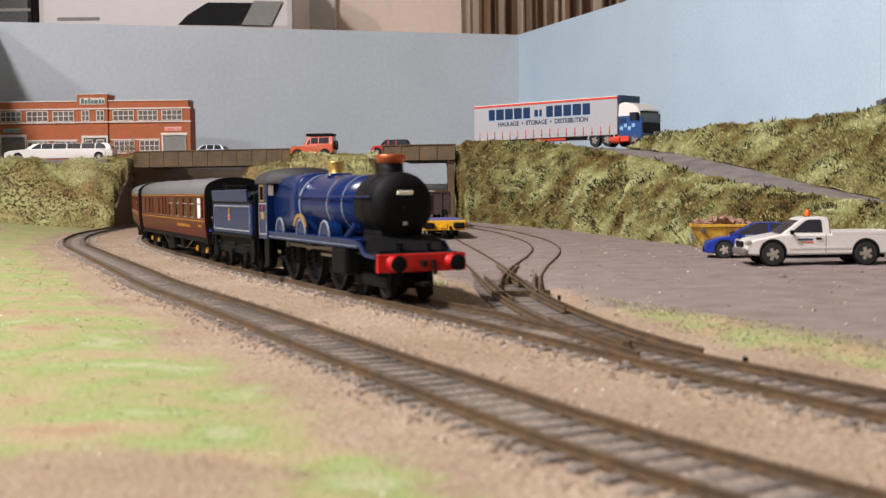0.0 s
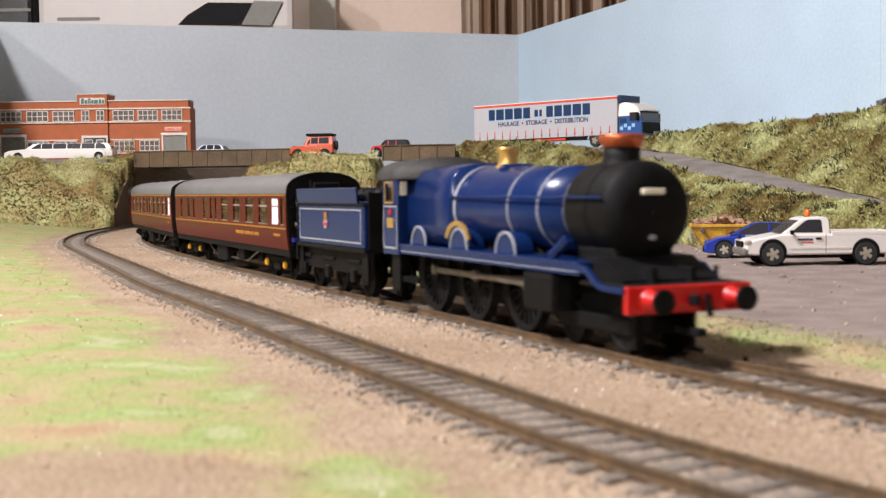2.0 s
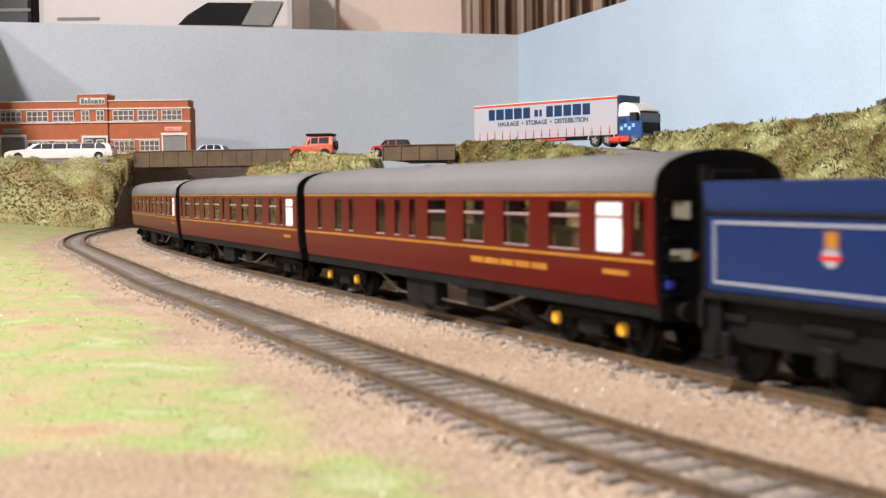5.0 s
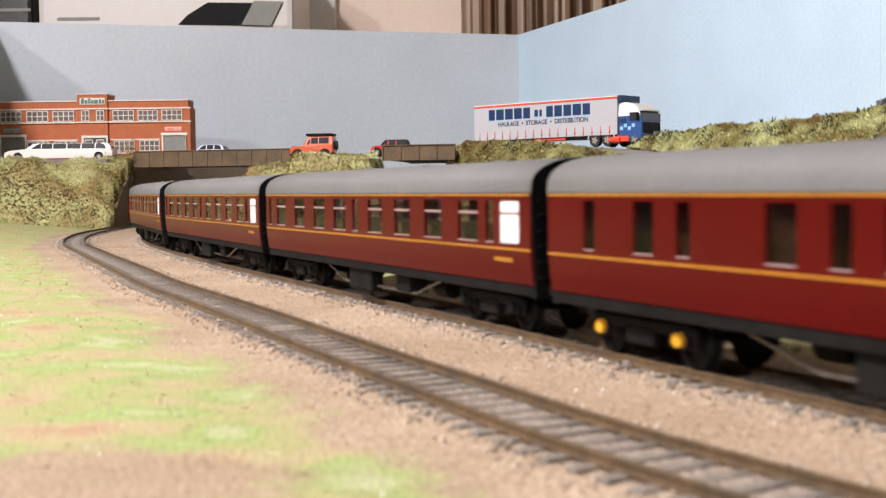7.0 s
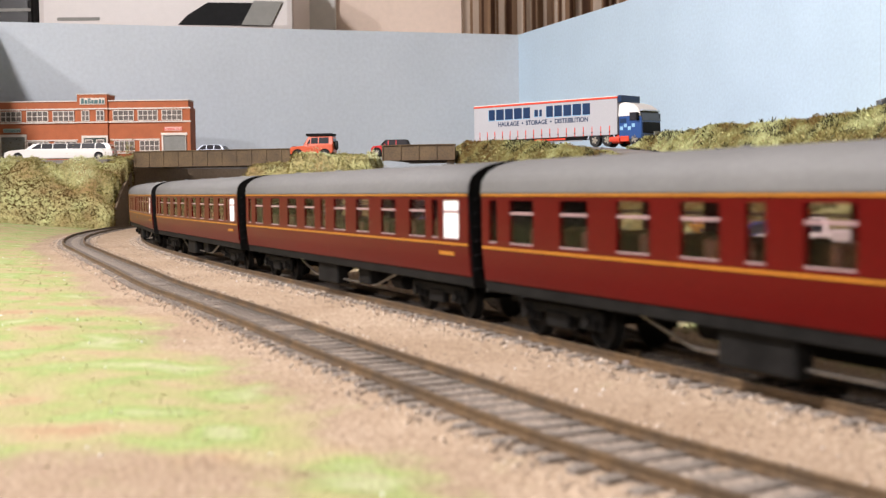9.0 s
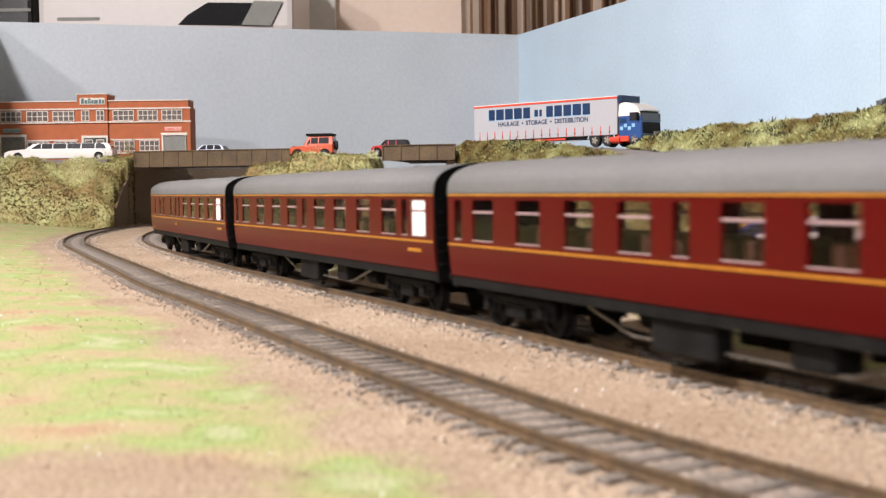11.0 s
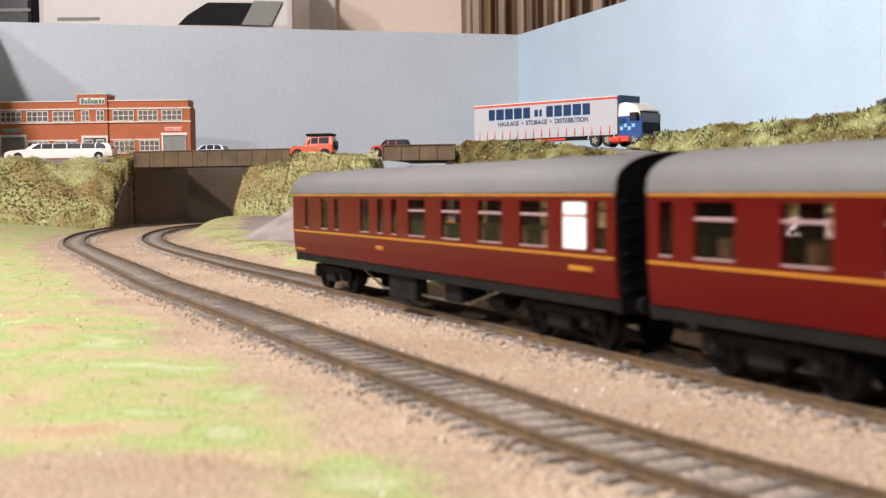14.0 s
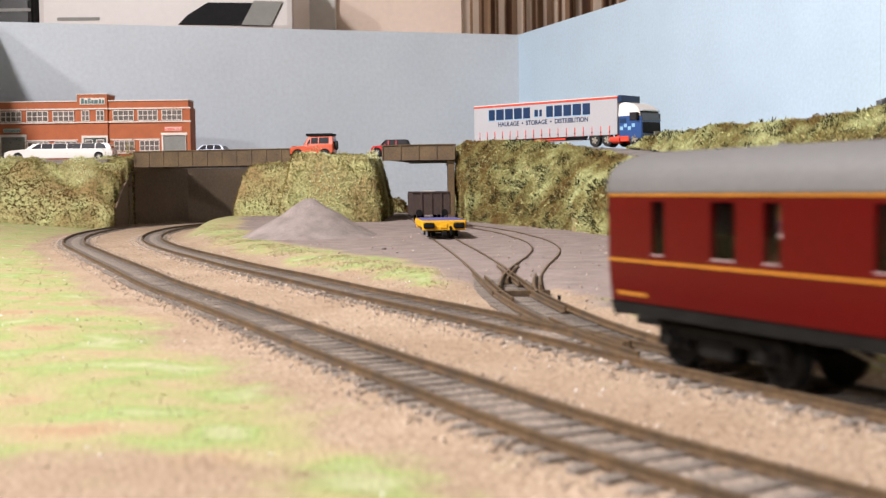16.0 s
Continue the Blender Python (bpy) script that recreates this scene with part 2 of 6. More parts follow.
def along(line, s):
    p, q = line
    if s < 0:
        return p[0] + (p[0] - p[1]) / np.linalg.norm(p[1] - p[0]) * -s
    return np.array([np.interp(s, q, p[:, 0]), np.interp(s, q, p[:, 1])])


def side_of(line, x, y, skip=4):
    """Distance from a line; positive on the far side of it from the viewer's stand."""
    p = line[0][::skip]
    d = (p[:, 0] - x) ** 2 + (p[:, 1] - y) ** 2
    i = min(max(int(d.argmin()), 1), len(p) - 2)
    t = p[i + 1] - p[i - 1]
    c = t[0] * (y - p[i, 1]) - t[1] * (x - p[i, 0])
    return math.sqrt(d[i]) * (1 if c < 0 else -1)


def yard_z(y):
    return float(np.interp(y, (450, 640, 900, 1000, 1100, 1250, 1350), (-0.6, 1.6, 2.4, 3.2, 5.8, 10.5, 12.5)))


def ground_z(x, y):
    a, b = side_of(MAIN, x, y), side_of(OUTER, x, y)
    z = -3.6 + 1.0 * smooth(22, 12, min(abs(a), abs(b)))
    if a > 25 and y < 1750:
        z += max(0.0, yard_z(y) + 2.9) * smooth(25, 60, a)
        s = side_of(SIDING, x, y) if y < 680 else 99
        z -= max(0.0, yard_z(y) + 2.9) * smooth(25, 60, a) * smooth(20, 12, abs(s)) * smooth(640, 540, y)
    if b < -30:
        z += 9 * smooth(-40, -180, b) * smooth(700, 1300, y) + 1.5 * smooth(-30, -70, b)
    return z + 0.5 * wave(x, y, 0, 22) + 0.35 * wave(x, y, 5, 7)


# ---- ground: one sheet out to the room's walls ----
def spread(lo, a, b, hi, step, grow=1.35):
    mid = list(np.arange(a, b + step, step))
    up, d = [], step
    while mid[-1] + sum(up) < hi:
        d *= grow
        up.append(d)
    left, d = [], step
    while a - sum(left) > lo:
        d *= grow
        left.append(d)
    hi_side = list(mid[-1] + np.cumsum(up))
    lo_side = list(a - np.cumsum(left))[::-1]
    return [max(lo, v) for v in lo_side] + mid + [min(hi, v) for v in hi_side]


def make_ground():
    xs, ys = spread(-2400, -760, 620, 2400, 8.0), spread(-3400, 60, 2080, 3000, 8.0)
    verts, grass, yard, bed = [], [], [], []
    for y in ys:
        for x in xs:
            near = -800 < x < 700 and 0 < y < 2100
            verts.append((x * MM, y * MM, (ground_z(x, y) if near else -3.6) * MM))
            a, b = side_of(MAIN, x, y, 8), side_of(OUTER, x, y, 8)
            s = side_of(SIDING, x, y, 8)
            n = wave(x, y, 3, 60) * 14 + wave(x, y, 9, 18) * 8
            g = yd = 0.0
            if b < 0:
                g = smooth(-24, -50, b + n * 0.8)
                g *= 1 - 0.95 * smooth(52, 22, math.hypot(x + 64, y - 176) + n)
            if a > 0:
                off_siding = smooth(20, 34, abs(s) + n * 0.4)
                wide = 62 + 18 * smooth(400, 700, y)
                yd = smooth(wide - 8, wide + 14, a + n)
                yd = max(yd, smooth(520, 600, y + n) * smooth(34, 20, abs(s) + n * 0.4) * 0.9)
                g = smooth(30, 48, a + n) * (1 - yd) * off_siding * 0.8
                if y > 1750:
                    g, yd = 0.7, 0.0
            grass.append(g)
            yard.append(yd)
            bed.append(smooth(15, 9, min(abs(a), abs(b), abs(s) + 40 * smooth(560, 640, y)) + n * 0.15) if y > 60 else 0.0)
            # Unseen outer sheet takes the dark bed colour only to cut bounce light.
            if not near:
                grass[-1] = yard[-1] = 0.0
                bed[-1] = 1.0
    nx = len(xs)
    faces = [(j * nx + i, j * nx + i + 1, (j + 1) * nx + i + 1, (j + 1) * nx + i) for j in range(len(ys) - 1) for i in range(nx - 1)]
    me = bpy.data.meshes.new("ground")
    me.from_pydata(verts, [], faces)
    for nm, data in (("grass", grass), ("yard", yard), ("bed", bed)):
        me.attributes.new(nm, "FLOAT", "POINT").data.foreach_set("value", data)
    me.materials.append(GROUND)
    me.polygons.foreach_set("use_smooth", [True] * len(faces))
    ob = new("ground", me)
    tagged(ob, "layout ground of tan grit, green scatter and grey yard dust", "ground", kind="structure")
    return ob


ground = make_ground()


# ---- track ----
SLEEPER_ME = bpy.data.meshes.new("sleeper")
_b = B(-1.6, 1.6, -14.2, 14.2, -3.4, -2.1, 0.25)
_b.transform(Matrix.Diagonal((MM, MM, MM, 1)))
_b.to_mesh(SLEEPER_ME)
_b.free()
SLEEPER_ME.materials.append(SLEEPER)


def rail_strip(line, s0, s1, off, z_of, gauge_w=0.95, step=8.0):
    """A rail of bullhead form: foot, web and head."""
    prof = [(-1.0, -2.2), (1.0, -2.2), (1.0, -1.8), (0.3, -1.6), (0.3, -0.7), (gauge_w / 2, -0.6), (gauge_w / 2, -0.1), (0.3, 0), (-0.3, 0), (-gauge_w / 2, -0.1), (-gauge_w / 2, -0.6), (-0.3, -0.7), (-0.3, -1.6), (-1.0, -1.8)]
    rows = []
    n = max(2, int((s1 - s0) / step))
    for k in range(n + 1):
        s = s0 + (s1 - s0) * k / n
        p, t = along(line, s), along(line, s + 2) - along(line, s - 2)
        t = t / np.linalg.norm(t)
        nrm = np.array([-t[1], t[0]])
        rows.append([(*(p + nrm * (off + a)), z + z_of(p[1])) for a, z in prof])
    return loft(rows)


def lay_track(line, s0, s1, label, z_of=lambda y: 0.0, near=None, buried=0.0, rails=(-9.0, 9.0), pitch=8.0):
    tr = thing("track", Matrix(), label, "railway track")
    for off in rails:
        part("rail", rail_strip(line, s0, s1, off, z_of), RAIL, tr)
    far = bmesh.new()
    for k in range(int((s1 - s0) / pitch)):
        s = s0 + pitch * (k + 0.5)
        p, t = along(line, s), along(line, s + 2) - along(line, s - 2)
        rz = math.degrees(math.atan2(t[1], t[0])) + random.uniform(-1, 1)
        m = P(p[0], p[1], z_of(p[1]) - buried + random.uniform(-0.1, 0.1), rz)
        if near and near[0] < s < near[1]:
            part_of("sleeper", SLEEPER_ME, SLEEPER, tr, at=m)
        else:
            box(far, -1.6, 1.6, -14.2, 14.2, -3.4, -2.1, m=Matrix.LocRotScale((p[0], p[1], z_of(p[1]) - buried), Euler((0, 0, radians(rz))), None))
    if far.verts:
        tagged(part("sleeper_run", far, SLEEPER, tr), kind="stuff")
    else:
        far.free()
    return tr


def s_at(line, y):
    return float(line[1][int(np.argmin(np.abs(line[0][:, 1] - y)))])


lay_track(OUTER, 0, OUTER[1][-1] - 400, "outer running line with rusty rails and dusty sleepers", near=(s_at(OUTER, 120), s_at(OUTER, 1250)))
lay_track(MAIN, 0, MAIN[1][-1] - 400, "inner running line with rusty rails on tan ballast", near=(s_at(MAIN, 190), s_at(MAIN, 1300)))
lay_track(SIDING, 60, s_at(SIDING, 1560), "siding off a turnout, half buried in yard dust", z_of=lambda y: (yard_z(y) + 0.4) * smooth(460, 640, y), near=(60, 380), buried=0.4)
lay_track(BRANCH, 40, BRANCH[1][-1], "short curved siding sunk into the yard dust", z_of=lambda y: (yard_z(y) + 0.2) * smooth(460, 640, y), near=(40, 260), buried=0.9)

frog = thing("turnout_crossing", Matrix(), "worn check and wing rails of the turnout", "railway track")
_z = lambda y: (yard_z(y) + 0.4) * smooth(460, 640, y)
for _line, _y0, _y1, _off in ((SIDING, 430, 520, -6.0), (SIDING, 470, 580, 6.0), (SIDING, 545, 640, -6.2), (BRANCH, 500, 590, -6.2), (BRANCH, 560, 640, 6.2), (SIDING, 330, 400, 6.2), (MAIN, 330, 400, -6.2)):
    part("check_rail", rail_strip(_line, s_at(_line, _y0), s_at(_line, _y1), _off, _z), RAIL, frog)
part("tie_bar", B(20, 44, 504, 507.5, -2.4, -0.2), RAIL, frog)

# ---- backscene boards, room ----
CORNER = (142.0, 2250.0)


def board(name, p0, p1, thick, z0, z1, material, label, holes=()):
    """An upright board between two plan points, with openings as (start, end, sill, head) along it."""
    p0, p1 = Vector((*p0, 0)), Vector((*p1, 0))
    ln = (p1 - p0).length
    bm = bmesh.new()
    at = 0.0
    for a, b, lo, hi in sorted(holes):
        box(bm, at, a, 0, thick, z0, z1)
        if hi < z1:
            box(bm, a, b, 0, thick, hi, z1)
        if lo > z0:
            box(bm, a, b, 0, thick, z0, lo)
        at = b
    box(bm, at, ln, 0, thick, z0, z1)
    a = math.degrees(math.atan2((p1 - p0).y, (p1 - p0).x))
    return tagged(part(name, bm, material, at=P(p0.x, p0.y, 0, a)), label, "wall", kind="structure")


DIR = Vector((math.cos(radians(16.4)), math.sin(radians(16.4))))
LEFT_END = (CORNER[0] - 1010 * DIR.x, CORNER[1] - 1010 * DIR.y)
board("wall_north", LEFT_END, CORNER, 9, -5, 321, SKYGREY, "pale grey-blue painted backscene board with brush marks")
board("wall_east", CORNER, (CORNER[0] + 1500 * 0.3322, CORNER[1] - 1500 * 0.9432), 9, -5, 321, SKYBLUE, "sky-blue painted backscene board, paint chipped at a joint",
      holes=[(195, 470, -5, 72)])
EAST_END = (CORNER[0] + 1500 * 0.3322, CORNER[1] - 1500 * 0.9432)
board("wall_west", (-688, 1610), (-722, 1986), 9, -5, 321, SKYBLUE, "sky-blue painted side board of the layout")
# The three unseen walls are darkened to hold down bounced light; north stays cream.
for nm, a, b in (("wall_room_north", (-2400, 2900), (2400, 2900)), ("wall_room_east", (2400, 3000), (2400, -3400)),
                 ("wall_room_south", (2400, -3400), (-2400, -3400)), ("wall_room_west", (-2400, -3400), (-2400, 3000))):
    board(nm, a, b, 60, -5, 1450, CREAM if nm.endswith("north") else LOWBOUNCE, "room wall, cream to the north, elsewhere darkened to cut bounce")
tagged(part("ceiling", B(-2460, 2460, -3460, 3060, 1450, 1500), WHITE_CEIL), "white painted room ceiling", "ceiling", kind="structure")


# ---- banks ----
def in_poly(x, y, poly):
    c = False
    for (x0, y0), (x1, y1) in zip(poly, poly[1:] + poly[:1]):
        if (y0 > y) != (y1 > y) and x < (x1 - x0) * (y - y0) / (y1 - y0) + x0:
            c = not c
    return c


def edge_dist(x, y, poly, steep=()):
    best = 1e9
    for i, ((x0, y0), (x1, y1)) in enumerate(zip(poly, poly[1:] + poly[:1])):
        if i in steep:
            continue
        dx, dy = x1 - x0, y1 - y0
        t = min(1, max(0, ((x - x0) * dx + (y - y0) * dy) / (dx * dx + dy * dy)))
        best = min(best, math.hypot(x - x0 - t * dx, y - y0 - t * dy))
    return best


def bank(poly, top, width, step=6.0, rough=3.0, power=0.75, base=-6.0, steep=()):
    """A mound over a plan polygon that climbs to its top within a width."""
    xs = np.arange(min(p[0] for p in poly) - step, max(p[0] for p in poly) + step, step)
    ys = np.arange(min(p[1] for p in poly) - step, max(p[1] for p in poly) + step, step)
    bm, vs = bmesh.new(), {}
    for j, y in enumerate(ys):
        for i, x in enumerate(xs):
            if not in_poly(x, y, poly):
                continue
            d = edge_dist(x, y, poly, steep)
            h = base + (top - base) * min(1, d / width) ** power
            h += rough * (wave(x, y, 1, 30) + 0.6 * wave(x, y, 7, 11)) * min(1, d / 10)
            vs[i, j] = bm.verts.new((x + rough * 0.8 * wave(x, y, 20, 14), y, h))
    for (i, j) in list(vs):
        q = [vs.get(k) for k in ((i, j), (i + 1, j), (i + 1, j + 1), (i, j + 1))]
        if all(q):
            bm.faces.new(q)
    edge = [e for e in bm.edges if e.is_boundary]
    r = bmesh.ops.extrude_edge_only(bm, edges=edge)
    for v in r["geom"]:
        if isinstance(v, bmesh.types.BMVert):
            v.co.z = -8
    bmesh.ops.recalc_face_normals(bm, faces=bm.faces)
    return bm


def fringe(bm_src, count, size, name, material, label, keep=lambda p, n: True, blades=5, category="foliage", lean=0.6):
    """Tufts of fibre scattered over the faces of a bank, as one sheet of scatter."""
    faces = [f for f in bm_src.faces if f.normal.z > -0.2]
    area = np.array([f.calc_area() for f in faces])
    pick = np.random.choice(len(faces), count, p=area / area.sum())
    verts, tris = [], []
    for i in pick:
        f = faces[i]
        c = f.calc_center_median()
        v = random.choice(f.verts[:])
        w = random.choice(f.verts[:])
        p = c + (v.co - c) * random.random() + (w.co - c) * random.random() * 0.6
        if not keep(p, f.normal):
            continue
        for _ in range(blades):
            a = random.uniform(0, 6.283)
            up = (f.normal * 0.8 + Vector((0, 0, 0.5)) + Vector((random.gauss(0, lean), random.gauss(0, lean), random.gauss(0, lean * 0.7)))).normalized()
            ln = size * random.uniform(0.6, 1.8)
            sd = up.cross(Vector((math.cos(a), math.sin(a), 0.3))).normalized() * ln * random.uniform(0.07, 0.20)
            o = p + Vector((random.gauss(0, 1), random.gauss(0, 1), random.gauss(0, 0.8))) * size * 0.5
            k = len(verts)
            verts += [(o - sd) * MM, (o + sd) * MM, (o + up * ln + sd * 0.5) * MM, (o + up * ln * 0.9 - sd * 0.6) * MM]
            tris += [(k, k + 1, k + 2), (k, k + 2, k + 3)]
    me = bpy.data.meshes.new(name)
    me.from_pydata([tuple(v) for v in verts], [], tris)
    me.materials.append(material)
    return tagged(new(name, me), label, category, kind="stuff")


def planted(name, bm, label, tufts, size, twigs=0, base=None, leaf=None, keep=lambda p, n: True, twig_keep=None):
    fringe(bm, tufts, size, "grass_tufts", leaf or SCRUB, "short olive and yellow-green fibre scatter on the " + name, keep)
    if twigs:
        fringe(bm, twigs * 3, size * 1.7, "dark_leaf_scatter", TWIGS, "dark green leaf scatter on the " + name, twig_keep or (lambda p, n: wave(p.x, p.y, p.z, 13) > 0.16), blades=4, lean=0.9)
    return tagged(part(name, bm, base or SCRUBBASE, smooth=True), label, "bank", kind="structure")


LEFTBANK = scrub_mat("pale_green_scatter_foliage", (0.10, 0.055, 0.013), (0.30, 0.27, 0.09), (0.72, 0.74, 0.45), 9, 0.09, 0.40, 0.61)
BROWNSCRUB = scrub_mat("brown_scatter_foliage", (0.09, 0.055, 0.018), (0.22, 0.165, 0.055), (0.44, 0.40, 0.18), 18, 0.12, 0.36, 0.64)
planted("mound", bank([(-168, 1240), (-57, 1237), (-58, 1480), (-120, 1500), (-176, 1420)], 77, 16, rough=5), "steep grassy mound between the two bridges", 20000, 1.4, 150, leaf=LEFTBANK)
planted("cutting_bank", bank([(-262, 1500), (-110, 1480), (-100, 1820), (-205, 1800), (-258, 1720)], 74, 24, rough=7), "scrubby cutting side beneath the bridge", 16000, 1.4, 500, leaf=BROWNSCRUB)
planted("west_bank", bank([(-1000, 1556), (-640, 1552), (-540, 1556), (-470, 1560), (-424, 1568), (-424, 1692), (-436, 1735), (-1000, 1790)], 86, 112, rough=12, power=0.62, steep=(4, 5, 6, 7)), "tall grassy bank of pale green and brown scatter", 46000, 1.4, 260, leaf=LEFTBANK)

planted("far_scrub", bank([(-95, 1590), (-34, 1590), (-34, 1640), (-95, 1640)], 27, 22, rough=6), "low green scrub beyond the short bridge", 3000, 1.6, 60, leaf=LEFTBANK)
planted("far_thicket", bank([(-14, 1590), (60, 1590), (60, 1640), (-14, 1640)], 36, 22, rough=8), "green thicket beyond the short bridge", 3000, 1.6, 60)

# high ground carrying factory and road
west = [(-1000, 1700), (-455, 1672), (-434, 1712), (-386, 1826), (-284, 1950), (-245, 1985), (-245, 2132), (-820, 1963), (-1000, 1963)]
tagged(part("plateau_west", loft([[(x, y, z) for x, y in west] for z in (-6, 88)]), ROADGREY), "grey yard on high ground before the factory", "ground", kind="structure")
tagged(part("plateau_east", B(48, 520, 1300, 1560, -6, 82), ROADGREY), "grey road on the high ground", "road", kind="structure")


def curtain(points_low, points_high, rows, rough):
    """A rough sloping face between a foot line and a top line."""
    lo, hi = [Vector(p) for p in points_low], [Vector(p) for p in points_high]

    def at(ps, u):
        u *= len(ps) - 1
        i = min(int(u), len(ps) - 2)
        return ps[i].lerp(ps[i + 1], u - i)
    cols = 110
    secs = []
    for k in range(cols + 1):
        a, b = at(lo, k / cols), at(hi, k / cols)
        sec = []
        for r in range(rows + 1):
            f = r / rows
            p = a.lerp(b, f)
            p.z += 0.12 * (b.z - a.z) * math.sin(f * math.pi)
            p += Vector((wave(p.x, p.z, p.y, 28), -wave(p.y, p.z, p.x, 24), 0.8 * wave(p.x, p.y, p.z, 20))) * rough * (0.3 + math.sin(f * math.pi))
            sec.append(p)
        secs.append(sec)
    bm = loft(secs, closed=False)
    for f in bm.faces:
        if f.normal.y > 0.3 or f.normal.z < -0.3:
            f.normal_flip()
    return bm


FOOT = [(14, 1300, 8), (28, 1226, 8), (64, 1160, 6), (108, 1085, 4), (140, 985, 2), (155, 900, 1), (172, 820, 0), (200, 760, 0), (262, 715, -1), (420, 680, -2)]
CREST = [(14, 1310, 86), (28, 1280, 90), (75, 1236, 89), (118, 1186, 84), (152, 1125, 73), (182, 1035, 63), (208, 935, 47), (232, 850, 38), (268, 775, 28), (420, 715, 12)]
VERGE = [(14, 1330, 82), (40, 1330, 82), (90, 1300, 82), (130, 1250, 82), (172, 1170, 79), (205, 1060, 70), (240, 955, 55), (268, 885, 42), (300, 830, 31), (460, 745, 14)]
TOPS = [(184, 1176, 79.5), (197, 1148, 85), (222, 1090, 92), (250, 1020, 92), (290, 950, 93), (330, 900, 98), (520, 840, 104)]
VERGE_E = [(174, 1168, 79), (185, 1125, 77), (205, 1060, 70), (240, 955, 55), (268, 885, 42), (300, 830, 31), (460, 745, 14)]
planted("east_embankment", curtain(FOOT, CREST, 18, 9), "steep scrubby embankment of olive and brown scatter", 60000, 1.35, 4200)
planted("upper_bank", curtain(VERGE_E, TOPS, 12, 8), "scrubby bank above the sloping lane", 40000, 1.35, 2000, twig_keep=lambda p, n: wave(p.x, p.y, p.z, 13) > (0.0 if p.z > 82 else 0.2))
lane = loft([[Vector(a) + Vector((0, 0, -1)), Vector(a).lerp(Vector(b), 0.5) + Vector((0, 0, 0.6)), Vector(b) + Vector((0, 0, -0.5))] for a, b in zip(CREST, VERGE)], closed=False)
tagged(part("lane", lane, ROADGREY, smooth=True), "grey dusty lane sloping down between the banks", "road", kind="structure")
back_fill = loft([[Vector(a), Vector(a) + Vector((60, 90, 0)), Vector(a) + Vector((300, 260, -4))] for a in TOPS], closed=False)
tagged(part("upper_ground", back_fill, SCRUBBASE, smooth=True), "grassy high ground behind the bank", "ground", kind="structure")


# ---- bridges ----
def girder_bridge(p0, p1, depth, zb, zt, road, label):
    """Plate girders with ribs and a top flange, and the deck between them."""
    p0, p1 = Vector((*p0, 0)), Vector((*p1, 0))
    ln = (p1 - p0).length
    m = P(p0.x, p0.y, 0, math.degrees(math.atan2((p1 - p0).y, (p1 - p0).x)))
    br = thing("bridge", m, label, "bridge")
    for y in (0, depth):
        part("girder", B(0, ln, y, y + 2.2, zb, zt - 1.2), BROWN, br)
        part("flange", B(-0.5, ln + 0.5, y - 1.3, y + 3.2, zt - 1.2, zt, 0.3), BROWN, br)
        n = max(3, round(ln / 22))
        for k in range(n + 1):
            x = 1 + (ln - 2) * k / n
            part("rib", B(x - 0.7, x + 0.7, y - 1.0, y, zb + 0.4, zt - 1.2), BROWN, br)
    part("deck", B(0, ln, 2.2, depth, zb + 1, road), ROADGREY, br)
    return br


girder_bridge((-423, 1690), (-193, 1640), 95, 77, 99, 87, "brown plate-girder road bridge over the running lines")
girder_bridge((-63, 1291), (14, 1279), 160, 72.5, 89, 82, "short brown plate-girder bridge over the siding")
pier = thing("bridge_pier", P(6, 1284, 0), "dark brown bridge pier at the foot of the embankment", "pier")
part("pier_wall", B(-0, 7, 0, 150, -4, 72.4, 0.3), BROWN, pier)
part("pier_cap", B(-1, 7.5, -1, 150, 69, 72.4, 0.3), BROWN, pier)
part_abut = bmesh.new()
_line = [(-432, 1690), (-430, 1704), (-378, 1820), (-275, 1941), (-130, 2018)]
for (x0, y0), (x1, y1) in zip(_line, _line[1:]):
    _a = math.atan2(y1 - y0, x1 - x0)
    box(part_abut, 0, math.hypot(x1 - x0, y1 - y0) + 1, -2, 6, -6, 77, m=Matrix.LocRotScale((x0, y0, 0), Euler((0, 0, _a)), None))
loft([[(x, 1574, -6), (x, 1582, 4), (x, 1640, 46), (x, 1692, 70), (x, 1692, -6)] for x in (-431, -427)], bm=part_abut)
tagged(part("abutment_wall", part_abut, ABUT), "brown painted retaining wall beside the running line", "wall", kind="structure")

# ---- the train ----
TRAIN, WHEELS, RODS = [], [], []
CANT, SOLE = 41.0, 15.0
DARKGLASS = mat("dark_glazing", (0.03, 0.03, 0.035), 0.08, vary=0.02, bump=0)
FRAMEBLACK = mat("weathered_black_underframe", (0.009, 0.0085, 0.008), 0.7, spec=0.14, vary=0.25, size=120, fine=900, bump=0.2)
AXLEYELLOW = mat("yellow_axle_end", (0.85, 0.42, 0.02), 0.4, vary=0.1)
CREAMTEXT = mat("cream_lettering", (0.8, 0.74, 0.6), 0.5, vary=0.03, bump=0)


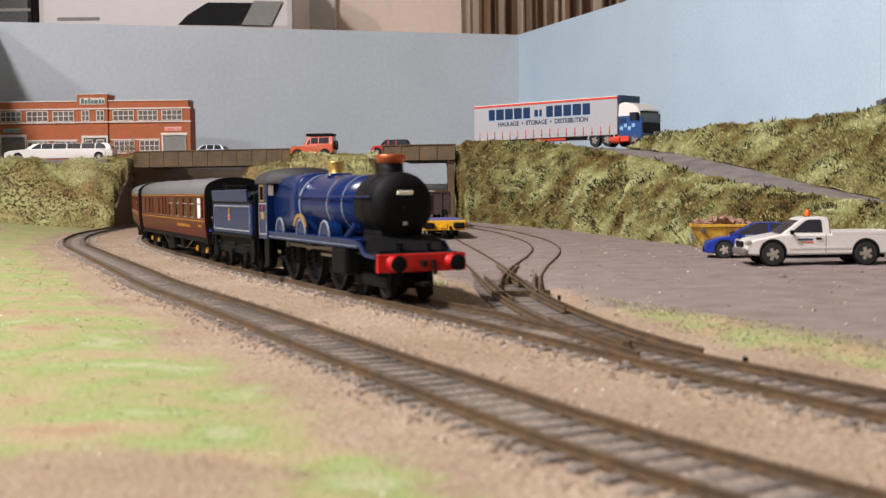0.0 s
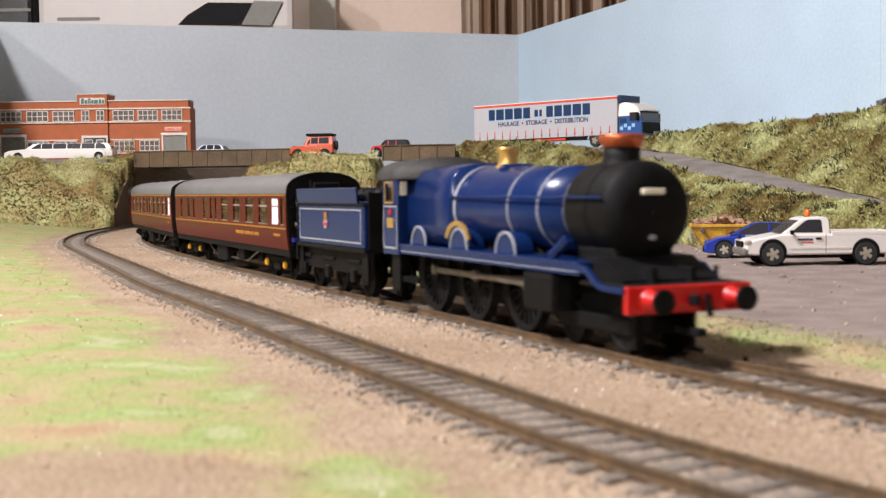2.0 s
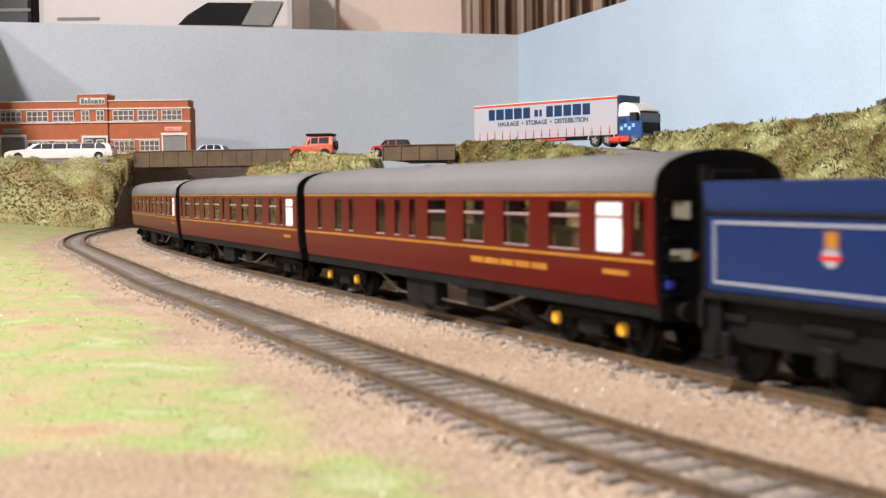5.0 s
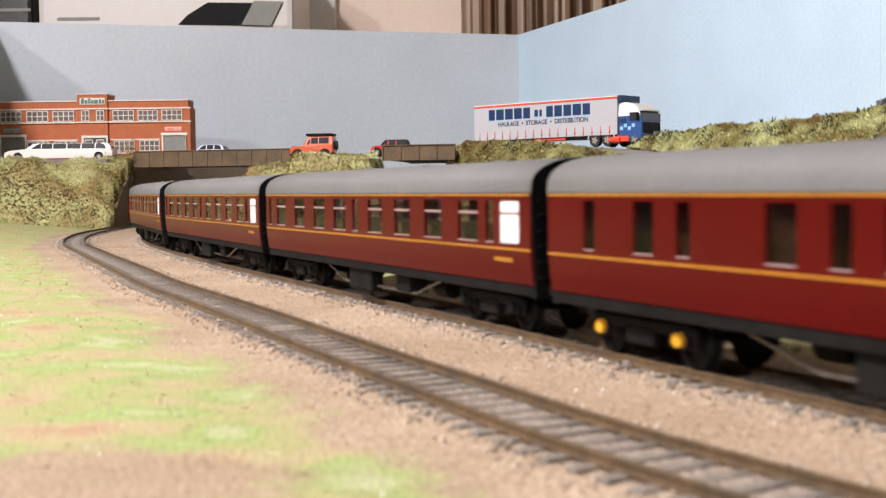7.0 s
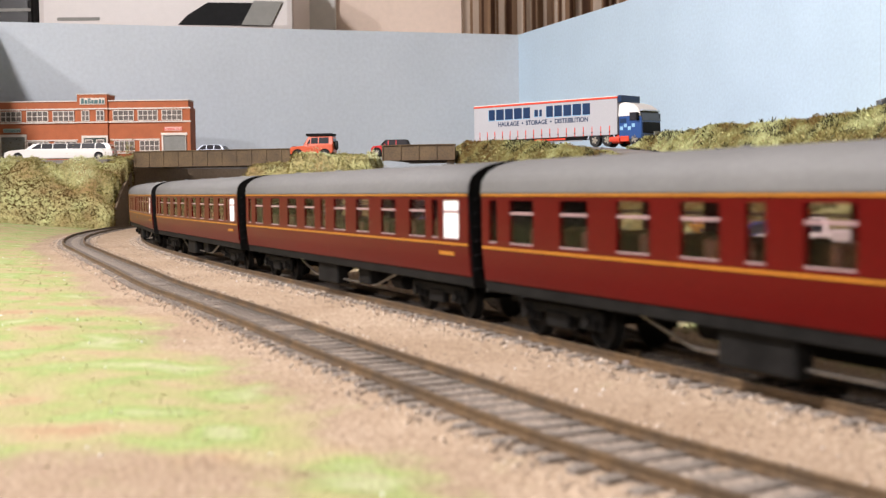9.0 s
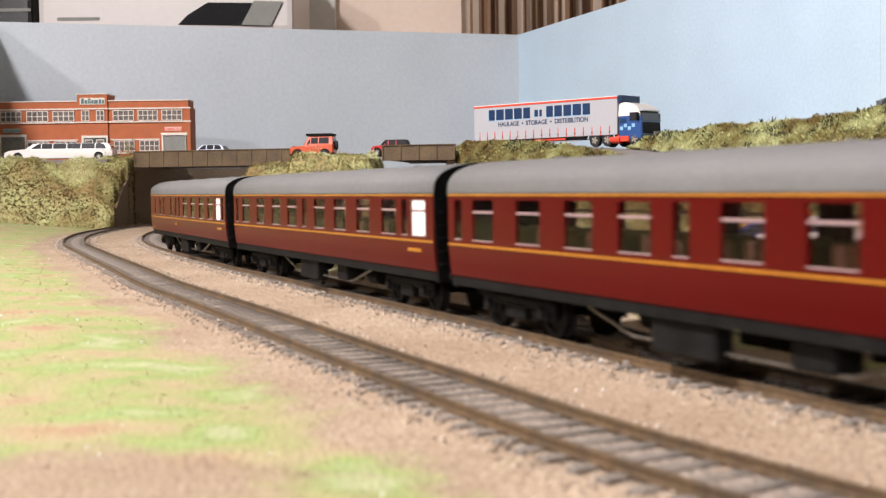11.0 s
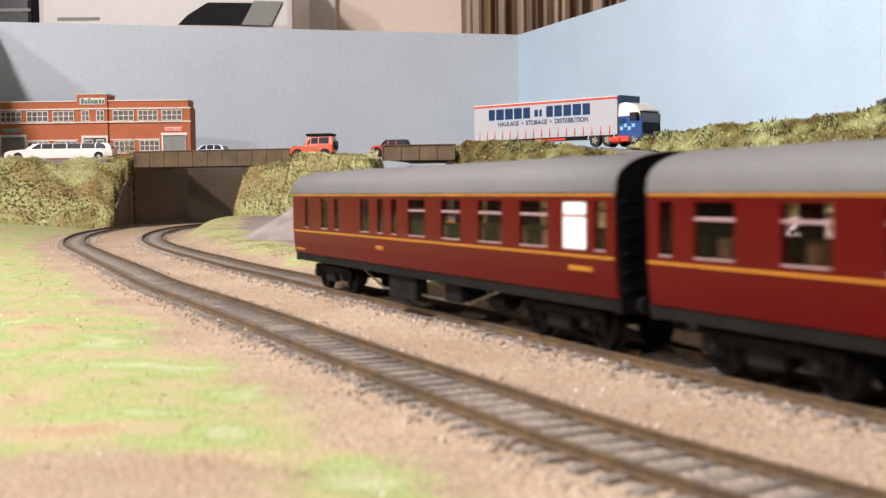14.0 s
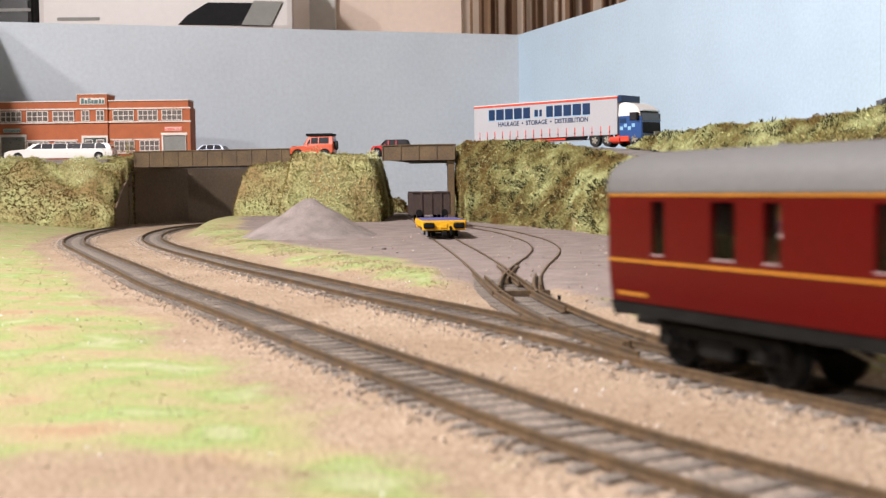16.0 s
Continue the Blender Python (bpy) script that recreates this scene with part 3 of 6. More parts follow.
def wheelset(parent, x, radius, name="wheelset", spokes=0, keyed=True, gauge=7.6):
    """Two wheels on an axle, turning about the vehicle's y."""
    m = P(x, 0, radius)
    bm, pieces = bmesh.new(), []
    tube(bm, (0, -gauge - 2, 0), (0, gauge + 2, 0), 1.0, seg=8)
    for s in (-1, 1):
        turn = Matrix.Translation((0, s * gauge, 0)) @ Matrix.Rotation(radians(-90 * s), 4, "X")
        if spokes:
            pieces.append(("rim", turned([(radius * 0.86, -1.3), (radius + 0.7, -1.3), (radius + 0.7, -0.6), (radius, -0.5), (radius, 1.3), (radius * 0.86, 1.3), (radius * 0.86, -1.2)], 32, turn)))
            pieces.append(("hub", T((0, s * (gauge - 0.8), 0), (0, s * (gauge + 1.4), 0), radius * 0.2, seg=12)))
            for k in range(spokes):
                a = 2 * math.pi * k / spokes
                pieces.append(("spoke", T((0, s * gauge, 0), (radius * 0.9 * math.cos(a), s * gauge, radius * 0.9 * math.sin(a)), 0.65, 0.5, seg=5, caps=False)))
            pieces.append(("balance_weight", B(-radius * 0.55, radius * 0.55, s * gauge - 0.5, s * gauge + 0.8, radius * 0.5, radius * 0.82)))
        else:
            turned([(radius + 0.7, -1.3), (radius + 0.7, -0.6), (radius, -0.5), (radius, 1.2), (radius * 0.8, 1.2), (radius * 0.72, 0.5), (radius * 0.3, 0.6), (radius * 0.28, 1.3)], 24, turn, bm)
    ob = part(name, bm, FRAMEBLACK, parent, at=m)
    for nm, piece in pieces:
        part(nm, piece, FRAMEBLACK, ob)
    if keyed:
        WHEELS.append((ob, m, radius))
    return ob


def side_slip(bm):
    """Draws the lower side of a coach body in, as a coach side curves."""
    for v in bm.verts:
        if v.co.z < 28:
            v.co.y *= 1 - 0.055 * ((28 - v.co.z) / 13) ** 2
    return bm


def coach_side(parent, y, wins):
    """One body side with true window openings: a panel, pillars, glazing and lining."""
    s = -1 if y < 0 else 1
    a, b = (y, y + 1.1) if s < 0 else (y - 1.1, y)
    zs = (SOLE, 17.5, 20, 22.5, 25, 26.4)
    side = part("lower_panel", side_slip(loft([[(x, a, z) for z in zs] + [(x, b, z) for z in reversed(zs)] for x in (-129, 129)])), MAROON, parent)
    part("upper_panel", B(-129, 129, a, b, 38.6, CANT), MAROON, parent)
    at = -129.0
    for x, w, white in wins:
        part("pillar", side_slip(B(at, x - w / 2, a, b, 26.4, 38.6)), MAROON, parent)
        at = x + w / 2
    part("pillar", side_slip(B(at, 129, a, b, 26.4, 38.6)), MAROON, parent)
    o = -0.12 if s < 0 else 0.12
    for z, hgt, nm in ((24.4, 0.7, "waist_line"), (39.8, 0.6, "cantrail_line")):
        part(nm, side_slip(B(-128.8, 128.8, y + o - 0.1, y + o + 0.1, z, z + hgt)), GOLD, parent)
    for x, w, white in wins:
        yi = y + (0.45 if s < 0 else -0.45)
        pane = part("window", B(x - w / 2, x + w / 2, yi - 0.1, yi + 0.1, 26.4, 38.6), WHITEP if white else GLAZE, parent, "frosted white window" if white else "")
        if not white:
            pane.visible_shadow = False
        part("window_sill", B(x - w / 2 + 0.2, x + w / 2 - 0.2, y + o - 0.05, y + o + 0.3 * -s, 26.2, 26.6), SILL, pane)
        if w > 9:
            part("window_bar", B(x - w / 2, x + w / 2, yi - 0.3, yi + 0.3, 34.6, 35.3), SILL, pane)
    return side


def bogie(parent, x, yellow):
    fr = bmesh.new()
    for s in (-1, 1):
        box(fr, -22, 22, s * 11 - 0.9, s * 11 + 0.9, 7.5, 10.5, 0.4)
        box(fr, -6, 6, s * 11 - 1.4, s * 11 + 1.4, 4.0, 8.5, 0.5)
        for k in (-17, 17):
            box(fr, k - 2.6, k + 2.6, s * 11 - 1.3, s * 11 + 1.3, 4.8, 9.5, 0.5)
            tube(fr, (k - 5, s * 11, 5), (k - 5, s * 11, 10), 1.0, seg=8)
            tube(fr, (k + 5, s * 11, 5), (k + 5, s * 11, 10), 1.0, seg=8)
    box(fr, -5, 5, -11, 11, 8, 12)
    bg = part("bogie", fr, FRAMEBLACK, parent, at=P(x, 0, 0))
    for k in (-17, 17):
        wheelset(parent, x + k, 7.0)
        for s in (-1, 1):
            part("axlebox", T((k, s * 12.2, 7), (k, s * 13.4, 7), 1.9, 1.7, 10), AXLEYELLOW if yellow else FRAMEBLACK, bg, "yellow axlebox end" if yellow else "")
    return bg


def roof_profile(w, z0, rise, n=14):
    return [(-w * math.cos(math.pi * k / n) * (1 if 0 < k < n else 1), z0 + rise * math.sin(math.pi * k / n) ** 0.72) for k in range(n + 1)]


def coach(label, brake=False, yellow=False, rear_plain=False):
    c = thing("coach", Matrix(), label, "coach", "coaches of the train")
    if brake:
        wins = [(-109, 5, 0), (-86, 8, 0), (-71, 5, 0), (-40, 9, 0), (-24, 5.5, 0), (-11, 5, 0), (9, 14, 0), (36, 14, 0), (63, 15, 0), (89, 15.5, 0), (110, 11.5, 1), (122.5, 5, 0)]
    else:
        wins = [(-122, 5, 0), (-105, 13.5, 0), (-77.5, 13.5, 0), (-51, 13.5, 0), (-26, 13.5, 0), (-8, 6, 0), (12.5, 13.5, 0), (38, 13.5, 0), (64, 13.5, 0), (90, 13.5, 0), (104.5, 5, 0), (116.5, 11.5, 1)]
    for y in (-18, 18):
        coach_side(c, y, wins)
    n = 16
    prof = [(-18.2, CANT - 0.6)] + roof_profile(18.2, CANT, 9.6, n)[0:] + [(18.2, CANT - 0.6)]
    prof = [(y, z) for y, z in prof]
    part("roof", loft([[(x, y, z) for y, z in prof] for x in (-129.3, -60, 0, 60, 129.3)]), GREYROOF, c, smooth=True)
    for k in range(9):
        x = -112 + 28 * k
        part("roof_vent", turned([(1.6, 0), (1.7, 0.4), (1.1, 0.8)], 10, Matrix.Translation((x, -4 if k % 2 else 7, 50.0))), GREYROOF, c)
    part("floor", B(-128, 128, -16.5, 16.5, 14.2, 16), FRAMEBLACK, c)
    inner = bmesh.new()
    for wx, w, white in wins:
        if w > 12:
            for s in (-1, 1):
                box(inner, wx - 8.5, wx - 5.5, s * 6 - 5, s * 6 + 5, 16, 30.5, 0.8)
                box(inner, wx + 5.5, wx + 8.5, s * 6 - 5, s * 6 + 5, 16, 30.5, 0.8)
                box(inner, wx - 4, wx + 4, s * 8 - 3, s * 8 + 3, 23.5, 24.3)
    part("seating", inner, SEATS, c)
    part("corridor_wall", B(-118, 118, 5.2, 5.9, 16, 30), SEATS, c)
    if brake:
        part("partition", B(-48, -47, -16.5, 16.5, 16, 41), SEATS, c)
    for e in (-1, 1):
        end = prof[1:-1]
        ol = [(y * 0.99, z) for y, z in end] + [(16.6, SOLE), (-16.6, SOLE)]
        part("end_panel", loft([[(e * 128.2, y, z) for y, z in ol], [(e * 129.6, y, z) for y, z in ol]]), BLACK, c)
        g = part("gangway", B(e * 129.4, e * 134, -6.5, 6.5, 13, 46, 0.8), BLACK, c)
        for k in range(4):
            part("gangway_fold", B(e * (130 + k), e * (130.4 + k), -7.2, 7.2, 12.5, 46.8), FRAMEBLACK, g)
        for s in (-1, 1):
            for k in range(6):
                part("end_step", B(e * 129.5, e * 130.9, s * 14 - 2, s * 14 + 2, 17 + 4.3 * k, 17.6 + 4.3 * k), BLACK, c)
            part("buffer", T((e * 129, s * 11.5, 13.6), (e * 134, s * 11.5, 13.6), 1.3, 2.6, 12), FRAMEBLACK, c)
        part("coupling", B(e * 128, e * 142, -1.5, 1.5, 7, 9, 0.3), FRAMEBLACK, c)
        part("headstock", B(e * 126.5, e * 129.4, -16.5, 16.5, 11.5, 15.2), FRAMEBLACK, c)
    for s in (-1, 1):
        part("solebar", B(-128.5, 128.5, s * 15.6 - 1, s * 15.6 + 1, 11.8, 15.1, 0.2), FRAMEBLACK, c)
        part("battery_box", B(-24, 0, s * 12.5 - 2.5, s * 12.5 + 2.5, 3.6, 12, 0.6), FRAMEBLACK, c)
        part("equipment_box", B(22, 34, s * 10 - 4, s * 10 + 4, 5.6, 12, 0.6), FRAMEBLACK, c)
        tr = T((-58, s * 12, 11.6), (-36, s * 12, 5.6), 0.5, seg=6)
        tube(tr, (-36, s * 12, 5.6), (36, s * 12, 5.6), 0.5, seg=6)
        tube(tr, (36, s * 12, 5.6), (58, s * 12, 11.6), 0.5, seg=6)
        part("truss_rod", tr, STEEL, c)
    part("dynamo", T((44, -6, 8), (54, -6, 8), 3.2, seg=12), FRAMEBLACK, c)
    part("brake_cylinder", T((-52, 4, 8.4), (-42, 4, 8.4), 3.6, seg=12), FRAMEBLACK, c)
    for x in (-96, 92):
        bogie(c, x, yellow)
    for x, w in ((113, 11),):
        part("number_bar", side_slip(B(x - w / 2, x + w / 2, -18.25, -18.0, 21.0, 22.2)), GOLD, c)
    if yellow:
        for k in range(5):
            part("lettering_bar", side_slip(B(34 + k * 9.4, 42.4 + k * 9.4, -18.25, -18.0, 20.2, 21.9)), GOLD, c)
        for y in (-11, 11):
            part("end_label", B(129.6, 129.9, y - 2.2, y + 2.2, 34.5, 38.5), CREAMTEXT, c, "cream end label")
        part("end_marking", B(129.6, 129.9, -14, -8.5, 25, 27.6), CREAMTEXT, c, "white end marking")
        part("end_marking", B(129.6, 129.9, -7.8, -6.4, 25.4, 26.8), mat("orange_cap", (0.8, 0.2, 0.03), 0.5), c, "orange end marking")
        part("hose_cap", B(129.6, 130.4, -15.5, -13.2, 18.6, 20.8, 0.3), mat("blue_hose_cap", (0.05, 0.06, 0.5), 0.4), c, "blue hose cap")
    if brake and not yellow:
        part("lettering_bar", side_slip(B(-126, -114, -18.25, -18.0, 16.4, 17.3)), GOLD, c)
        part("lettering_bar", side_slip(B(-29, -22, -18.25, -18.0, 20.4, 21.8)), GOLD, c)
    return c


def stretch(vehicle, k):
    """Brings a vehicle to its full length; wheels and bogies keep their shape."""
    for ob in vehicle.children:
        p = ob.matrix_basis.translation
        if p.length > 0:
            ob.matrix_basis = Matrix.Translation((p.x * (k - 1), 0, 0)) @ ob.matrix_basis
            WHEELS[:] = [(w, ob.matrix_basis.copy() if w == ob else m, r) for w, m, r in WHEELS]
            continue
        for sub in [ob, *ob.children]:
            sub.data.transform(Matrix.Diagonal((k, 1, 1, 1)))


for k in range(5):
    if k == 0:
        c = coach("maroon brake coach with yellow axleboxes behind the tender", True, True)
    elif k == 4:
        c = coach("maroon brake coach at the train's tail, grey roof", True)
    elif k == 1:
        c = first = coach("maroon passenger coach with grey roof and yellow lining")
    else:
        c = coach("maroon passenger coach with grey roof and yellow lining")
    stretch(c, 1.059)
    TRAIN.append((c, k * 286.9, 97.4))


def lined_panel(parent, x0, x1, y, z0, z1, w=0.55):
    """A thin pale lining frame on a side sheet."""
    o = -0.2 if y < 0 else 0.2
    for a, b, c, d in ((x0, x1, z0, z0 + w), (x0, x1, z1 - w, z1), (x0, x0 + w, z0, z1), (x1 - w, x1, z0, z1)):
        part("lining", B(a, b, y + o - 0.08, y + o + 0.08, c, d), LININGW, parent)


def ring(x, r, w, cz, half=360, seg=40):
    """A band round the boiler."""
    return loft([[(x + dx, rr * math.sin(2 * math.pi * k / seg), cz + rr * math.cos(2 * math.pi * k / seg)) for dx, rr in ((0, r - 0.4), (0, r + 0.15), (w, r + 0.15), (w, r - 0.4))] for k in range(seg)] +
                [[(x + dx, 0, cz + rr) for dx, rr in ((0, r - 0.4), (0, r + 0.15), (w, r + 0.15), (w, r - 0.4))]], caps=False)


def locomotive():
    lo = thing("locomotive", Matrix(), "royal blue steam locomotive with black smokebox and red buffer beam", "locomotive")
    cz = 36.0
    along_x = Matrix.Rotation(radians(90), 4, "Y")
    boiler = turned([(13.4, -32), (13.3, -26), (12.5, 10), (12.0, 45)], 40, Matrix.Translation((0, 0, cz)) @ along_x)
    boiler = part("boiler", boiler, BLUE, lo, "blue tapered boiler", smooth=True)
    for x, r, w in ((-30.5, 13.4, 1.7), (8, 12.55, 0.8), (27, 12.25, 0.8), (42.6, 12.05, 0.9)):
        part("boiler_band", ring(x, r, w, cz), LININGW, boiler)
    fb = [(-14.2, 24), (-14.6, 30), (-14.6, 38), (-13.4, 45), (-10.5, 48.8), (-5, 50.2), (0, 50.4), (5, 50.2), (10.5, 48.8), (13.4, 45), (14.6, 38), (14.6, 30), (14.2, 24)]
    part("firebox", loft([[(x, y * k, 24 + (z - 24) * k) for y, z in fb] for x, k in ((-70, 0.98), (-33, 1.0), (-31.4, 0.985))]), BLUE, lo, "blue square-topped firebox", smooth=True)
    sm = part("smokebox", turned([(12.6, 43.6), (12.8, 44.2), (12.8, 64), (12.3, 65.6), (11.6, 66), (11.2, 66.8), (7, 67.8), (2, 68.2)], 40, Matrix.Translation((0, 0, cz)) @ along_x), BLACK, lo, "matt black smokebox", smooth=True)
    part("smokebox_ring", ring(55, 12.85, 1.0, cz), BLACK, sm)
    part("number_plate", B(67.0, 68.9, -3.2, 3.2, 40, 41.6, 0.2), CREAMTEXT, sm, "pale number plate bar")
    part("door_dart", T((68, 0, cz - 1), (69.6, 0, cz - 1), 0.8, seg=8), BLACK, sm)
    part("shed_plate", B(67.0, 68.4, -0.9, 0.9, 28.4, 29.8, 0.2), LININGW, sm)
    hr = T((-32, -13.9, 39.4), (65, -13.2, 39.4), 0.34, seg=6)
    tube(hr, (-32, 13.9, 39.4), (65, 13.2, 39.4), 0.42, seg=6)
    part("handrail", hr, BLUE, lo)
    part("smokebox_saddle", B(44, 64, -9, 9, 19, 27, 1), BLACK, lo)
    ch = part("chimney", turned([(6.4, 46.6), (5.4, 48.2), (4.9, 49.8), (4.8, 53)], 24, Matrix.Translation((53, 0, 0))), BLACK, lo, "black chimney", smooth=True)
    part("copper_cap", turned([(4.8, 52.2), (5.2, 52.6), (6.1, 54.4), (6.3, 55.4), (5.6, 55.9), (4.2, 55.9), (4.0, 54)], 24, Matrix.Translation((53, 0, 0))), COPPER, ch, "copper chimney cap", smooth=True)
    part("safety_valve", turned([(5.2, 47.6), (4.0, 48.6), (3.2, 50), (3.0, 53.2), (3.6, 54.2), (3.7, 54.8), (2.6, 55)], 24, Matrix.Translation((-17, 0, 0))), BRASS, lo, "brass safety valve bonnet", smooth=True)
    part("top_feed", B(-12, -9, -6, 6, 46, 49.6, 1), BLUE, lo)
    for y in (-1.6, 1.6):
        part("whistle", T((-66, y, 49), (-66, y, 52.4), 0.8, seg=8), BRASS, lo)
    # cab
    cab = part("cab", B(-89, -71, -17, 17, 22.5, 26), BLUE, lo)
    for s in (-1, 1):
        side = bmesh.new()
        for a, b, c, d in ((-87, -71, 19, 37.5), (-87, -84.5, 37.5, 44.6), (-76, -71, 37.5, 44.6), (-87, -71, 44.6, 46.6)):
            box(side, a, b, s * 17 - 0.5, s * 17 + 0.5, c, d)
        sd = part("cab_side", side, BLUE, cab)
        part("cab_window", B(-84.4, -76.1, s * 16.8 - 0.15, s * 16.8 + 0.15, 37.6, 44.5), GLAZE, sd).visible_shadow = False
        for a, b, c, d in ((-84.8, -75.7, 37.1, 37.8), (-84.8, -75.7, 44.3, 45), (-84.8, -84.1, 37.1, 45), (-76.4, -75.7, 37.1, 45)):
            part("window_frame", B(a, b, s * 17.6 - 0.15, s * 17.6 + 0.15, c, d), BRASS, sd)
        lined_panel(sd, -86, -72, s * 17.5, 21, 36.3)
        part("cab_number_plate", B(-82.5, -76, s * 17.6 - 0.12, s * 17.6 + 0.12, 28.4, 32), BRASS, sd, "brass cab number plate bar")
        part("route_disc", T((-79.2, s * 17.5, 34), (-79.2, s * 17.9, 34), 1.1, seg=12), RED, sd, "red route disc")
    front = bmesh.new()
    box(front, -71.6, -70.8, -17, 17, 23, 47)
    part("cab_front", front, BLUE, cab)
    for s in (-1, 1):
        part("spectacle_window", B(-70.9, -70.5, s * 15.6 - 1.2, s * 15.6 + 1.2, 40, 45), CREAMTEXT, cab)
    rp = [(-17.8, 45.6)] + [(-17.8 * math.cos(math.pi * k / 12), 46 + 7.4 * math.sin(math.pi * k / 12) ** 0.8) for k in range(13)] + [(17.8, 45.6)]
    part("cab_roof", loft([[(x, y, z) for y, z in rp] for x in (-93, -65)]), mat("dark_grey_cab_roof", (0.035, 0.033, 0.032), 0.7, vary=0.15), cab, "dark grey cab roof", smooth=True)
    # running plate, splashers, front drop
    rpl = part("running_plate", B(-71, 61, -17.4, 17.4, 22, 23, 0.2), BLUE, lo)
    for s in (-1, 1):
        part("valance", B(-71, 61, s * 16.6 - 0.5, s * 16.6 + 0.5, 19.6, 22.1), BLUE, rpl)
        part("valance_lining", B(-70, 60, s * 17.2 - 0.08, s * 17.2 + 0.08, 20.4, 20.6), LININGW, rpl)
        curve = [(60, 22.8), (66, 22.2), (70, 19.6), (73, 18.2), (84, 18), (84, 16.6), (73, 16.8), (69, 18.2), (66, 20.4), (60, 20.8)]
        part("front_drop", loft([[(x, s * 17.3 - 1, z) for x, z in curve], [(x, s * 17.3, z) for x, z in curve]]), BLUE, rpl)
        for x, r in ((-58, 6.8), (-23, 7.0), (12, 6.8)):
            arc = [(x + r * math.cos(a), 22.6 + r * math.sin(a)) for a in np.linspace(0, math.pi, 15)]
            sp = part("splasher", prism(arc, s * 14.9, s * 9), BLUE, lo, smooth=False)
            rim = [(x + (r + 0.2) * math.cos(a), 22.6 + (r + 0.2) * math.sin(a)) for a in np.linspace(0, math.pi, 15)] + [(x + (r - 0.5) * math.cos(a), 22.6 + (r - 0.5) * math.sin(a)) for a in np.linspace(math.pi, 0, 15)]
            part("splasher_beading", prism(rim, s * 15.15, s * 14.6), LININGW, sp)
        npl = [(-23 + 10 * math.cos(a), 24.5 + 7.4 * math.sin(a)) for a in np.linspace(0.25, math.pi - 0.25, 13)] + [(-23 + 8.2 * math.cos(a), 24.5 + 5.8 * math.sin(a)) for a in np.linspace(math.pi - 0.25, 0.25, 13)]
        part("nameplate", prism(npl, s * 15.6, s * 15.0), BRASS, lo, "curved brass nameplate bar")
        part("steam_pipe", T((45, s * 11.6, 28.5), (38, s * 13.2, 23.4), 1.5, seg=10), BLUE, lo)
        part("cylinder", B(27, 45, s * 13.4 - 3.6, s * 13.4 + 3.6, 8.5, 19.4, 1.6, seg=2), BLACK, lo, "black cylinder block")
        part("slide_bar", B(4, 27, s * 13.4 - 0.6, s * 13.4 + 0.6, 14.4, 15.6), STEEL, lo)
        part("step", B(-80, -74, s * 16 - 1.4, s * 16 + 1.4, 5, 6), BLACK, lo)
        part("step_plate", B(-81, -73, s * 16 - 0.4, s * 16 + 0.4, 5, 19.5), BLACK, lo)
        part("frame", B(-80, 78, s * 5.6 - 0.7, s * 5.6 + 0.7, 6, 22), BLACK, lo)
        part("guard_iron", B(72, 74, s * 8 - 0.7, s * 8 + 0.7, 1.5, 12), BLACK, lo)
        part("lamp_iron", B(82, 83, s * 9 - 0.4, s * 9 + 0.4, 19, 22.6), BLACK, lo)
    part("front_platform", B(61, 84, -17.2, 17.2, 17.4, 18.4, 0.2), BLACK, lo)
    part("front_step", loft([[(x, y, z) for x, z in ((58, 18.3), (58, 24.5), (66, 24.2), (76, 19), (76, 18.3))] for y in (-13.5, 13.5)]), BLACK, lo)
    bb = part("buffer_beam", B(83, 85, -17.6, 17.6, 11.6, 18.3, 0.25), RED, lo, "red buffer beam")
    for s in (-1, 1):
        st = part("buffer", turned([(2.9, 85), (2.4, 86), (1.6, 88.8), (1.3, 91)], 16, Matrix.Translation((0, s * 11.6, 15)) @ along_x), RED, bb)
        part("buffer_head", turned([(1.6, 90.6), (3.0, 91), (3.0, 91.8), (1.2, 92.2)], 18, Matrix.Translation((0, s * 11.6, 15)) @ along_x), BLACK, st)
    part("coupling_hook", B(85, 88.5, -0.8, 0.8, 13.4, 16, 0.3), BLACK, bb)
    part("hose", T((86, 4, 16), (86.6, 4.6, 10.5), 0.8, seg=8), BLACK, bb)
    part("coupling", B(80, 90, -1.5, 1.5, 6.2, 8, 0.3), BLACK, lo)
    part("firebox_base", B(-64, -38, -6.4, 6.4, 7, 24), BLACK, lo)
    for x in (-58, -23, 12):
        wheelset(lo, x, 12.6, "driving_wheelset", 20)
    for x in (42, 68):
        wheelset(lo, x, 6.0, "bogie_wheelset", 0)
    part("front_bogie", B(34, 73, -9.6, 9.6, 4.5, 9.5, 0.8), BLACK, lo)
    for s in (-1, 1):
        rod = B(-60, 14, s * 10.6 - 0.4, s * 10.6 + 0.4, -0.9, 0.9, 0.2)
        for x in (-58, -23, 12):
            tube(rod, (x, s * 10, 0), (x, s * 11.4, 0), 1.7, seg=12)
        ob = part("coupling_rod", rod, STEEL, lo, "dull steel coupling rod", at=P(0, 0, 12.6))
        RODS.append((ob, P(0, 0, 12.6), 4.6, 12.6))
        cr = T((-23, s * 12.3, 0), (24, s * 12.3, 1.6), 0.8, seg=8)
        ob = part("connecting_rod", cr, STEEL, lo, "dull steel connecting rod", at=P(0, 0, 12.6))
        RODS.append((ob, P(0, 0, 12.6), 4.6, 12.6))
    return lo


